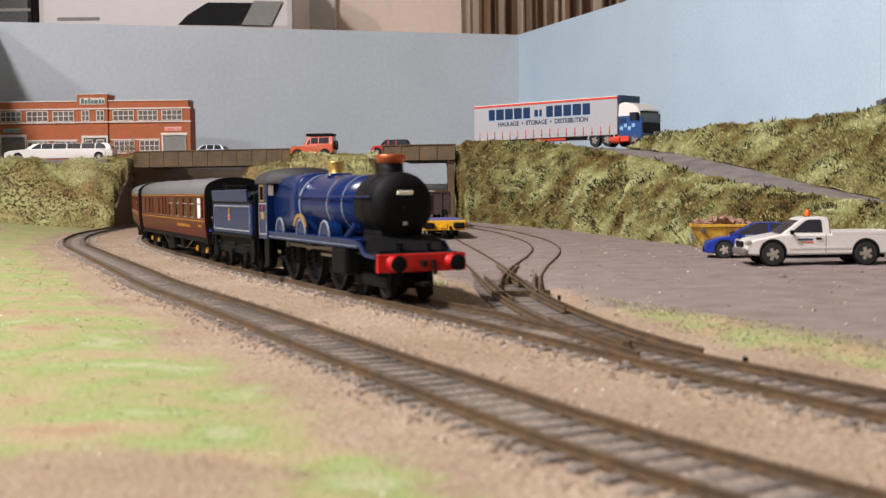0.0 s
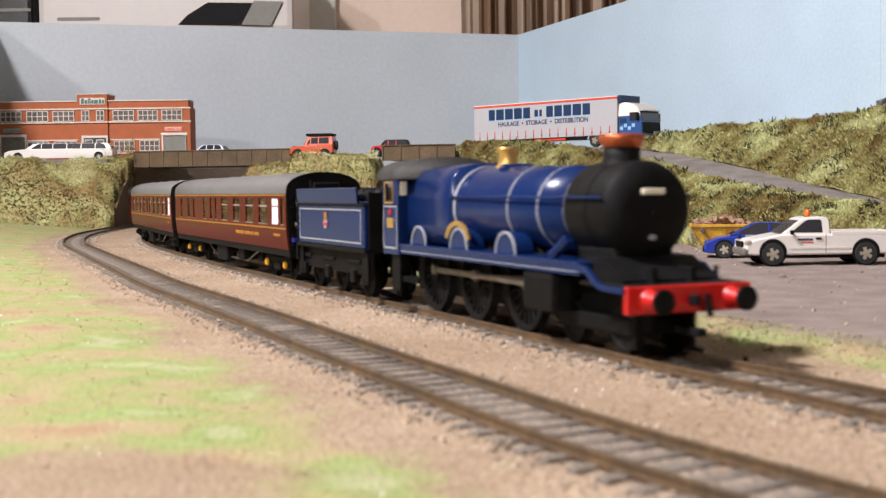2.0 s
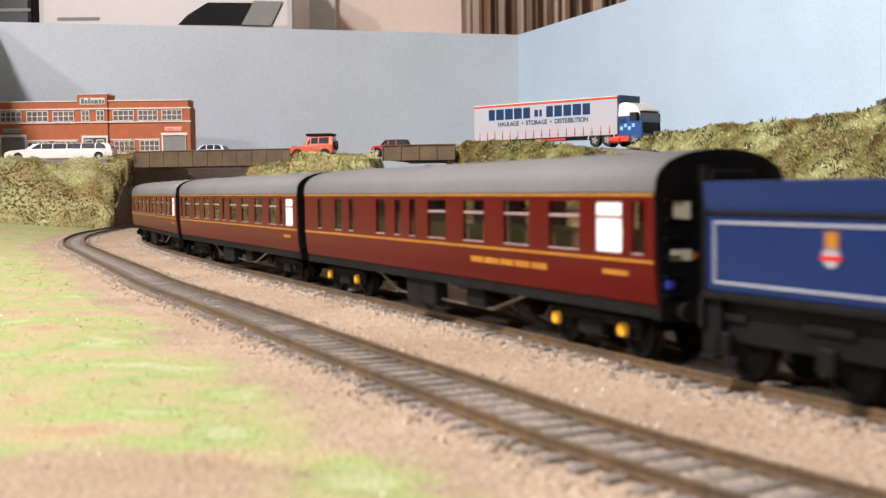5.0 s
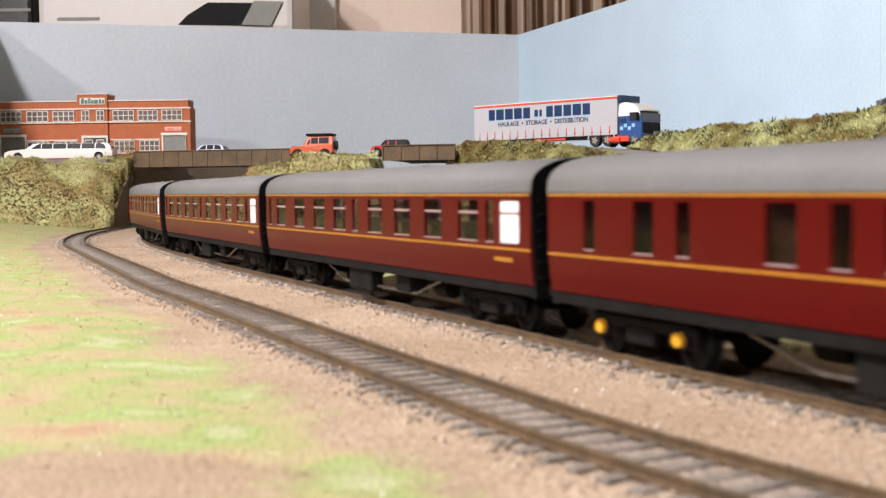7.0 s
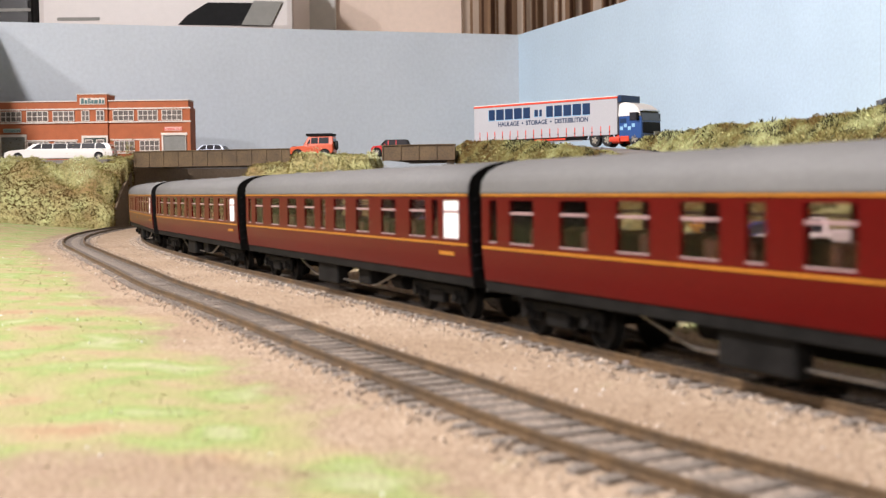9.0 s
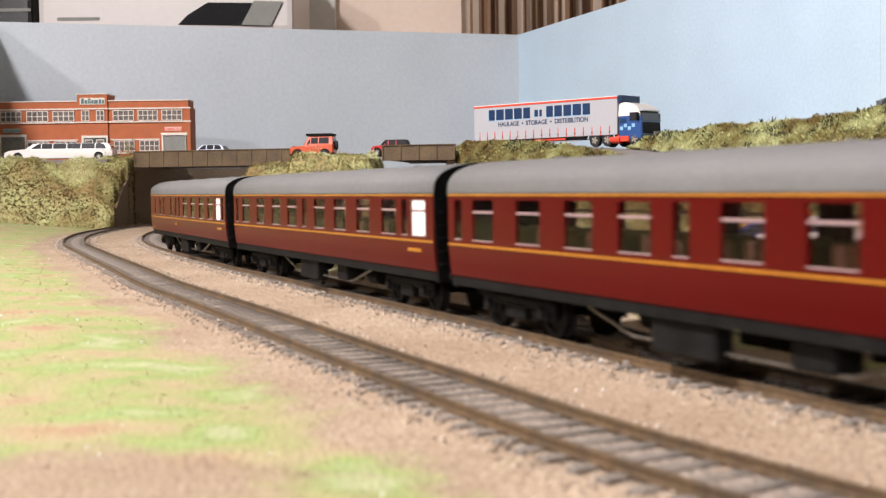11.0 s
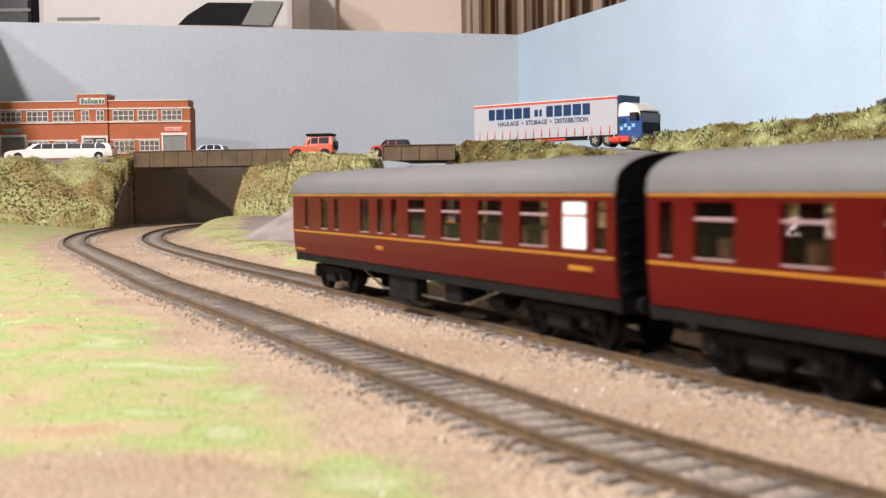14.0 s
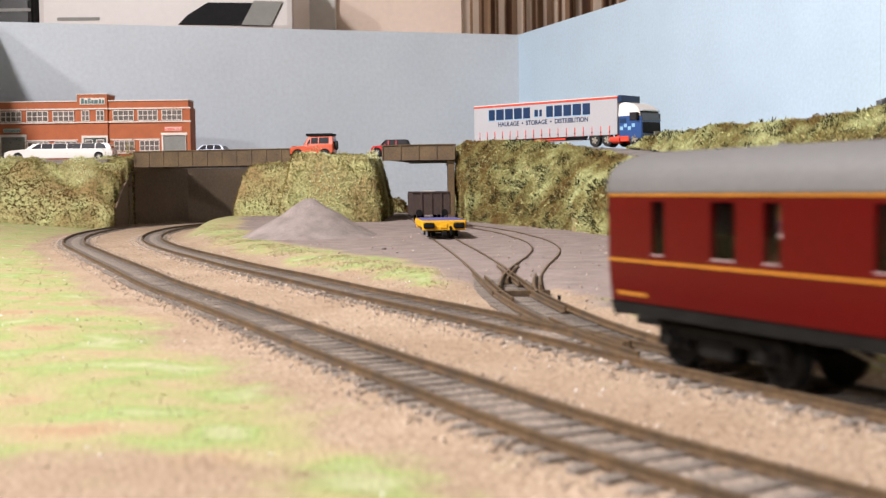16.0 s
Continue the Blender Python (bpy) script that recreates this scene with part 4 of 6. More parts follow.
def tender():
    te = thing("tender", Matrix(), "royal blue tender with pale lining and a gold crest", "tender")
    tank = part("tank", B(-42, 41, -16.6, 16.6, 19.5, 36.5, 0.5), BLUE, te)
    fl = [[(x, s * y, z) for s, y, z in ((-1, 16.6, 36.4), (-1, 16.9, 37.6), (-1, 17.3, 42.8), (-1, 16.6, 43), (-1, 15.8, 37), (1, 15.8, 37), (1, 16.6, 43), (1, 17.3, 42.8), (1, 16.9, 37.6), (1, 16.6, 36.4))] for x in (-42, 34)]
    part("coal_rail", loft(fl), BLUE, tank, "blue flared upper tank side")
    part("beading", B(-42.2, 41.2, -16.9, 16.9, 35.6, 36.8, 0.2), BLACK, tank)
    part("rear_plate", B(-42.6, -41.6, -17, 17, 20, 43), BLACK, te)
    for s in (-1, 1):
        lined_panel(tank, -39, 38, s * 16.6, 21.4, 34.6)
        cr = part("crest", T((-4, s * 16.6, 28.6), (-4, s * 16.95, 28.6), 2.2, seg=14), LININGW, tank, "white and gold crest")
        part("crest_lion", B(-5.8, -2.2, s * 16.85 - 0.1, s * 16.85 + 0.1, 29.6, 33.2, 0.05), GOLD, cr)
        part("crest_band", B(-6.8, -1.2, s * 16.95 - 0.1, s * 16.95 + 0.1, 27.8, 28.8), RED, cr)
        part("frame", B(-42, 42, s * 13.4 - 0.7, s * 13.4 + 0.7, 9, 19.6, 0.3), BLACK, te)
        for x in (-38, -7, 24):
            part("spring", B(x - 7, x + 7, s * 14.4 - 0.6, s * 14.4 + 0.6, 13.2, 15, 0.3), BLACK, te)
            part("axlebox", B(x - 2.4, x + 2.4, s * 14.6 - 1.2, s * 14.6 + 1.2, 6, 11, 0.4), BLACK, te)
        for x in (-41, 39):
            part("step", B(x - 2.6, x + 2.6, s * 16 - 1, s * 16 + 1, 5, 6), BLACK, te)
            part("step_plate", B(x - 3, x + 3, s * 15.4 - 0.4, s * 15.4 + 0.4, 5, 19.5), BLACK, te)
    part("soleplate", B(-43, 42, -17.2, 17.2, 18, 19.6, 0.2), BLACK, te)
    part("front_plate", B(40.6, 42, -15, 15, 19.5, 41), BLACK, te)
    coal = bmesh.new()
    for _ in range(70):
        x, y = random.uniform(-10, 32), random.uniform(-12, 12)
        bmesh.ops.create_icosphere(coal, subdivisions=1, radius=random.uniform(1.4, 2.6), matrix=Matrix.Translation((x, y, 38 + 3 * math.cos(y / 9))) @ Matrix.Rotation(random.random() * 6, 4, (1, random.random(), 0.4)))
    tagged(part("coal", coal, BLACK, te, "black coal load"), kind="stuff")
    part("tank_filler", T((-34, 0, 36), (-34, 0, 41), 3.4, seg=16), BLACK, te)
    part("buffer_beam", B(-44, -42.6, -17, 17, 11.6, 18.2), BLACK, te)
    part("coupling", B(-56, -42, -1.5, 1.5, 7, 9), BLACK, te)
    part("drawbar", B(40, 58, -2, 2, 7, 9), BLACK, te)
    for x in (-38, -7, 24):
        wheelset(te, x, 8.0)
    return te


TRAIN.append((locomotive(), -345.2, 42))
TRAIN.append((tender(), -196.8, 31))
stretch(TRAIN[-1][0], 1.035)

# ---- buildings and vehicles ----
BRICK = mat("orange_red_brick_paper", (0.42, 0.115, 0.04), 0.75, vary=0.07, size=60, fine=700, bump=0.2)
STONEW = mat("cream_stone_band", (0.74, 0.66, 0.58), 0.7, vary=0.05)
PANE = mat("brown_grey_window_print", (0.13, 0.10, 0.085), 0.35, vary=0.2, size=90)
SHUTTER = mat("grey_roller_shutter", (0.25, 0.245, 0.22), 0.6, vary=0.06)
SIGNGREEN = mat("grey_green_sign", (0.40, 0.52, 0.46), 0.6, vary=0.04, bump=0)
TEALDARK = mat("dark_teal_sign_shape", (0.06, 0.14, 0.14), 0.6, vary=0.04, bump=0)
WHITEPAINT = mat("white_vehicle_paint", (0.72, 0.68, 0.64), 0.28, vary=0.02, size=30, bump=0.02, coat=0.3)
SILVER = mat("silver_car_paint", (0.55, 0.60, 0.70), 0.3, 0.2, vary=0.04, bump=0.02, coat=0.3)
TYRE = mat("black_tyre_rubber", (0.018, 0.018, 0.018), 0.75, vary=0.15)
HUB = mat("silver_wheel_hub", (0.50, 0.45, 0.36), 0.4, 0.5, vary=0.08)
ORANGE = mat("orange_red_car_paint", (0.52, 0.075, 0.02), 0.3, vary=0.04, bump=0.02, coat=0.3)
REDCAR = mat("red_car_paint", (0.55, 0.02, 0.025), 0.3, vary=0.04, bump=0.02, coat=0.3)
RALLYBLUE = mat("deep_blue_car_paint", (0.012, 0.035, 0.30), 0.25, vary=0.04, bump=0.02, coat=0.4)
YELLOWP = mat("bright_yellow_paint", (0.80, 0.42, 0.015), 0.4, vary=0.06, bump=0.05)
SKIPYEL = mat("worn_yellow_skip_paint", (0.62, 0.36, 0.03), 0.55, vary=0.14, size=90, other=(0.40, 0.20, 0.03), bump=0.2)
DECKBLUE = mat("violet_blue_deck", (0.10, 0.10, 0.28), 0.5, vary=0.08)
WAGONBROWN = mat("dark_brown_wagon", (0.05, 0.03, 0.024), 0.65, vary=0.12, size=80)
TRAILERGREY = mat("pale_grey_curtain_sheet", (0.40, 0.395, 0.41), 0.55, vary=0.02, size=12, bump=0.05)
PALEBLUE = mat("pale_blue_paint", (0.25, 0.45, 0.62), 0.5, vary=0.03, bump=0)
NAVY = mat("navy_lettering", (0.006, 0.028, 0.085), 0.5, vary=0.03, bump=0)
REDTRIM = mat("red_trim_paint", (0.66, 0.06, 0.03), 0.45, vary=0.04, bump=0)
AMBER = mat("amber_beacon", (0.9, 0.16, 0.02), 0.25, vary=0.03, bump=0)
SHINY = mat("chrome_trim", (0.6, 0.6, 0.6), 0.2, 0.9, vary=0.03, bump=0)
HEAP = mat("grey_stone_dust", (0.30, 0.25, 0.228), 0.95, vary=0.15, size=70, fine=1200, bump=0.9, depth=0.001)
RUBBLE = mat("brown_rubble", (0.20, 0.10, 0.06), 0.9, vary=0.25, size=120, other=(0.32, 0.20, 0.14), bump=0.5)


def lettering(text, size, material, parent, m, name="lettering"):
    cu = bpy.data.curves.new(name, "FONT")
    cu.body, cu.size, cu.extrude, cu.offset, cu.align_x = text, size * MM, 0.00006, size * MM * 0.02, "CENTER"
    tmp = bpy.data.objects.new(name, cu)
    scene.collection.objects.link(tmp)
    me = bpy.data.meshes.new_from_object(tmp)
    bpy.data.objects.remove(tmp)
    me.materials.clear()
    return part_of(name, me, material, parent, at=m)


def factory():
    """A low-relief two-storey works front; x along the front, z up from its base."""
    f = thing("factory", P(-684, 1880, 91), "orange brick two-storey factory front with cream bands", "factory")
    k = 1 / 1.155
    wide = 298.0

    def zz(y):
        return (283 - y) * k
    part("facade", B(0, wide, 0, 40, 0, zz(178)), BRICK, f)
    tw = part("tower", B(150 * k, 203 * k, -4, 40, 0, zz(166)), BRICK, f)
    part("coping", B(-1, wide + 1, -1.5, 41, zz(178), zz(176.2)), STONEW, f)
    part("coping", B(149 * k, 204 * k, -5.4, 41, zz(166), zz(164.6)), STONEW, tw)
    part("end_pier", B(wide - 4, wide + 3, -2, 38, 0, zz(190)), BRICK, f)
    for y, t in ((191, 1.9), (214.5, 1.9)):
        part("string_course", B(-1, 149.6 * k, -2.4, 0.5, zz(y) - t / 2, zz(y) + t / 2), STONEW, f)
        part("string_course", B(203.4 * k, wide + 4, -2.4, 0.5, zz(y) - t / 2, zz(y) + t / 2), STONEW, f)
        part("string_course", B(149.4 * k, 203.6 * k, -6.2, -3.9, zz(y) - t / 2, zz(y) + t / 2), STONEW, tw)
    for a, b in ((58, 150), (206, 293)):
        part("string_course", B(a * k, b * k, -2.0, 0.5, zz(245.5) - 0.9, zz(245.5) + 0.9), STONEW, f)
        part("string_course", B(a * k, b * k, -2.0, 0.5, zz(269) - 0.9, zz(269) + 0.9), STONEW, f)

    def window(x0, x1, y0, y1, y, cols, owner=f):
        w = part("window", B(x0 * k, x1 * k, y - 0.5, y + 0.6, zz(y1), zz(y0)), PANE, owner)
        for c in range(cols + 1):
            x = (x0 + (x1 - x0) * c / cols) * k
            part("glazing_bar", B(x - 0.55, x + 0.55, y - 1.4, y - 0.2, zz(y1), zz(y0)), STONEW, w)
        for r in range(3):
            z = zz(y1 + (y0 - y1) * r / 2)
            part("glazing_bar", B(x0 * k - 0.55, x1 * k + 0.55, y - 1.3, y - 0.2, z - 0.5, z + 0.5), STONEW, w)
    for a, b in ((14, 50), (60, 97), (106, 143), (212, 248), (256, 290), (298, 333)):
        window(a, b, 194.5, 212, -0.4, 4)
    for a, b in ((158, 171), (184, 197)):
        window(a, b, 194.5, 212, -4.4, 2, tw)
    for a, b in ((60, 97), (108, 146), (213, 248), (258, 292)):
        window(a, b, 248, 265.5, -0.4, 4)
    for a, b in ((14, 55), (300, 338)):
        sh = part("roller_shutter", B(a * k, b * k, -0.6, 0.5, 0, zz(239)), SHUTTER, f)
        for r in range(14):
            part("slat", B(a * k, b * k, -1.1, -0.5, 2.6 * r, 2.6 * r + 1.7), SHUTTER, sh)
        part("lintel", B((a - 4) * k, (b + 4) * k, -3, 0.5, zz(239), zz(234.5)), STONEW, f)
        for x in (a - 2, b + 2):
            part("jamb", B((x - 1.4) * k, (x + 1.4) * k, -2, 0.5, 0, zz(239)), STONEW, f)
    dr = part("entrance", B(157 * k, 203 * k, -6, -3.8, zz(262), zz(238)), STONEW, tw)
    part("door_panel", B(161 * k, 200 * k, -6.6, -5.8, 0, zz(242)), mat("dark_green_door", (0.02, 0.04, 0.03), 0.5), dr)
    for a, b in ((163, 177), (183, 197)):
        part("door_pane", B(a * k, b * k, -7, -6.4, zz(258), zz(245)), STONEW, dr)
        part("door_glass", B((a + 1.4) * k, (b - 1.4) * k, -7.3, -6.8, zz(257), zz(246.5)), PANE, dr)
    sg = part("sign", B(155 * k, 199 * k, -5, -3.8, zz(183.5), zz(172)), STONEW, tw)
    for i, (w, h) in enumerate(((6, 9), (5, 6.4), (2.4, 9), (2.4, 9), (5, 6.4), (7.4, 6.4), (5, 7.4), (4.4, 6.4))):
        x = 157.4 + sum((6, 5, 2.4, 2.4, 5, 7.4, 5, 4.4)[:i]) + 0.5 * i
        part("sign_shape", B(x * k, (x + w * 0.86) * k, -5.5, -4.8, zz(182), zz(182) + h * k), TEALDARK, sg)
    for a, b, txt, col, ground_col in ((18, 48, "GOODS IN", TEALDARK, SIGNGREEN), (302, 332, "GOODS OUT", REDTRIM, mat("pink_sign_board", (0.75, 0.42, 0.36), 0.6, vary=0.03))):
        s2 = part("sign", B(a * k, b * k, -1.2, 0.2, zz(231), zz(224)), ground_col, f)
        lettering(txt, 5.0, col, s2, P((a + b) / 2 * k, -1.35, zz(230), 0, 90))
    return f


factory()


def road_wheel(parent, x, y, r, w, rim=None):
    tw = part("wheel", turned([(r * 0.62, -w / 2), (r * 0.94, -w / 2), (r, -w * 0.3), (r, w * 0.3), (r * 0.94, w / 2), (r * 0.62, w / 2)], 24, Matrix.Rotation(radians(90), 4, "X")), TYRE, parent, at=P(x, y, r), smooth=False)
    s = -1 if y < 0 else 1
    rb = turned([(r * 0.64, w * 0.30), (r * 0.6, w * 0.5), (r * 0.5, w * 0.46), (r * 0.42, w * 0.36), (r * 0.2, w * 0.40), (r * 0.12, w * 0.54)], 20, Matrix.Rotation(radians(90 if s < 0 else -90), 4, "X"))
    rim_ob = part("rim", rb, rim or HUB, tw)
    for k in range(5):
        a = 2 * math.pi * k / 5
        part("spoke", B(0, r * 0.55, s * w * 0.40, s * w * 0.52, -r * 0.15, r * 0.15, m=Matrix.Rotation(a, 4, "Y")), rim or HUB, rim_ob)
    return tw


def narrow(bm, belt, top, by):
    for v in bm.verts:
        if v.co.z > belt:
            v.co.y *= 1 - by * min(1.2, (v.co.z - belt) / (top - belt))
    return bm


def inset(outline, f, dx=0.0, dz=0.0):
    cx, cz = sum(p[0] for p in outline) / len(outline), sum(p[1] for p in outline) / len(outline)
    return [(cx + (x - cx) * f + dx, cz + (z - cz) * f + dz) for x, z in outline]


def car(name, m, label, paint, body, cabin, width, axles, r, roof=None, lights=True, pillars=(), glass_f=0.84):
    """A car from its side outlines; nose at +x."""
    c = thing(name, m, label, "car")
    belt, top = min(z for _, z in cabin), max(z for _, z in cabin)
    bm = prism(body, -width / 2, width / 2, 0.7)
    part("body", narrow(bm, belt * 0.8, top, 0.12), paint, c, smooth=False)
    cab = part("cabin", narrow(prism(cabin, -width * 0.46, width * 0.46, 0.4), belt, top, 0.2), roof or paint, c)
    g = inset(cabin, glass_f)
    part("side_window", narrow(prism(g, -width * 0.46 - 0.15, width * 0.46 + 0.15), belt, top, 0.2), DARKGLASS, cab)
    g2 = [(x * 1.0 + (0.25 if x > sum(p[0] for p in cabin) / len(cabin) else -0.25), z) for x, z in inset(cabin, 0.99)]
    g2 = [(x, min(max(z, belt + (top - belt) * 0.14), belt + (top - belt) * 0.86)) for x, z in g2]
    part("windscreen", narrow(prism(g2, -width * 0.38, width * 0.38), belt, top, 0.2), DARKGLASS, cab)
    for x in pillars:
        part("pillar", narrow(B(x - 0.5, x + 0.5, -width * 0.46 - 0.3, width * 0.46 + 0.3, belt, top - 0.8), belt, top, 0.2), paint, cab)
    nose, tail = max(x for x, _ in body), min(x for x, _ in body)
    for x in axles:
        for s in (-1, 1):
            part("wheel_arch", T((x, s * (width / 2 - 1.5), r * 1.05), (x, s * (width / 2 + 0.08), r * 1.05), r * 1.22, seg=20), BLACK, c)
            road_wheel(c, x, s * (width / 2 - 1.2), r, 3.0)
    for s in (-1, 1):
        if lights:
            part("headlight", B(nose - 1.6, nose + 0.15, s * width * 0.36 - 2, s * width * 0.36 + 2, belt * 0.62, belt * 0.62 + 2.2, 0.4), SHINY, c)
            part("tail_light", B(tail - 0.15, tail + 1.2, s * width * 0.40 - 1.4, s * width * 0.40 + 1.4, belt * 0.62, belt * 0.62 + 3, 0.3), REDTRIM, c)
        part("door_mirror", B(max(p[0] for p in cabin) - 6, max(p[0] for p in cabin) - 4.4, s * width * 0.5, s * (width * 0.5 + 1.6), belt, belt + 1.5, 0.3), paint, c)
    part("front_bumper", B(nose - 1, nose + 0.6, -width * 0.46, width * 0.46, r * 0.7, r * 1.3, 0.3), BLACK, c)
    part("rear_bumper", B(tail - 0.6, tail + 1, -width * 0.46, width * 0.46, r * 0.7, r * 1.3, 0.3), BLACK, c)
    return c


# stretched white car before the factory, nose to the west
body = [(-76, 5), (-77, 10), (-76, 16), (-60, 17.4), (40, 17.4), (52, 16.6), (70, 15), (76, 12), (77, 6), (74, 3.6), (-74, 3.6)]
cabin = [(-75, 16.4), (-71, 23.6), (-66, 25), (30, 25), (36, 24), (47, 16.8)]
limo = car("limousine", P(-541, 1748, 88.2, 180), "long white stretched limousine parked before the factory", WHITEPAINT, body, cabin, 26, (-57, 57), 5.6, pillars=(-52, -32, -12, 8, 24), glass_f=0.88)

# silver estate beyond the bridge
body = [(-28, 5), (-29, 10), (-28, 12.4), (14, 12.4), (27, 10.4), (29, 8), (28, 4), (26, 3), (-27, 3)]
cabin = [(-27.5, 12), (-23, 18), (-18, 19.6), (2, 19.6), (6, 19), (15, 12.2)]
car("estate_car", P(-326, 1720, 88.2, 168), "silver estate car parked on the bridge", SILVER, body, cabin, 23, (-17, 18), 4.2, pillars=(-12, -1))

# orange off-roader, nose to the west
body = [(-24, 7), (-25, 9), (-25, 16), (-24, 17), (9, 17), (10, 15.6), (24, 14.8), (25, 13), (25, 8), (24, 6.4), (-23, 6.4)]
cabin = [(-25, 16.6), (-24.4, 26), (3, 26), (4.6, 25), (9.4, 16.6)]
lr = car("off_road_car", P(-147, 1412, 77.5, 172), "orange-red boxy off-road car with a black roof rack", ORANGE, body, cabin, 23, (-15.5, 16), 5.4, pillars=(-8, 1), glass_f=0.74)
part("roof_rack", B(-24, 6, -9, 9, 26.6, 27.2, 0.2), BLACK, lr)
for y in (-9, 9):
    part("rack_rail", B(-24.5, 6.5, y - 0.5, y + 0.5, 27, 29.6, 0.2), BLACK, lr)
for x in (-24.4, -14, -4, 6):
    part("rack_bar", B(x - 0.5, x + 0.5, -9, 9, 27.2, 29, 0.2), BLACK, lr)
part("spare_wheel", turned([(3, 0), (5.2, 0.2), (5.4, 1.2), (5.2, 2.6), (3, 2.8)], 20, Matrix.Translation((-25.4, 0, 16)) @ Matrix.Rotation(radians(-90), 4, "Y")), TYRE, lr)
part("bonnet_panel", B(11, 23, -8, 8, 14.8, 15.4, 0.2), BLACK, lr, "black bonnet panel")

# small red car with a black roof
body = [(-22, 5), (-23, 9), (-22, 12.6), (10, 12.6), (21, 11.4), (23, 8.6), (22.6, 4), (-21, 3)]
cabin = [(-22, 12.2), (-20, 18), (-17, 18.8), (5, 18.8), (7, 18.2), (12, 12.2)]
car("small_car", P(-58, 1428, 81, 176), "small red car with a black roof by the bridge", REDCAR, body, cabin, 22, (-15, 16), 4.4, roof=BLACK, pillars=(-6, 3))

# blue rally car, nose to the west
body = [(-29, 5), (-30, 9), (-29, 13.4), (-8, 13.8), (8, 13), (22, 11.4), (29, 8.6), (30, 5), (29, 2.6), (-28, 2.6)]
cabin = [(-24, 13.2), (-15, 18.8), (-10, 19.8), (0, 19.8), (3, 19.2), (16, 12.4)]
ra = car("rally_car", P(180, 702, ground_z(180, 702) + 0.2, 168), "deep blue rally car with silver wheels", RALLYBLUE, body, cabin, 25, (-18.5, 18.5), 4.6, pillars=(-6,), glass_f=0.9)
for y in (-12.62, 12.62):
    part("door_roundel", T((2, y - 0.1, 8.4), (2, y + 0.1, 8.4), 4.4, seg=20), YELLOWP, ra, "yellow door roundel")
    part("number_bar", B(3, 7, y - 0.2, y + 0.2, 10, 13), LININGW, ra)
part("rear_wing", B(-30, -25, -11, 11, 16.2, 17, 0.2), RALLYBLUE, ra)


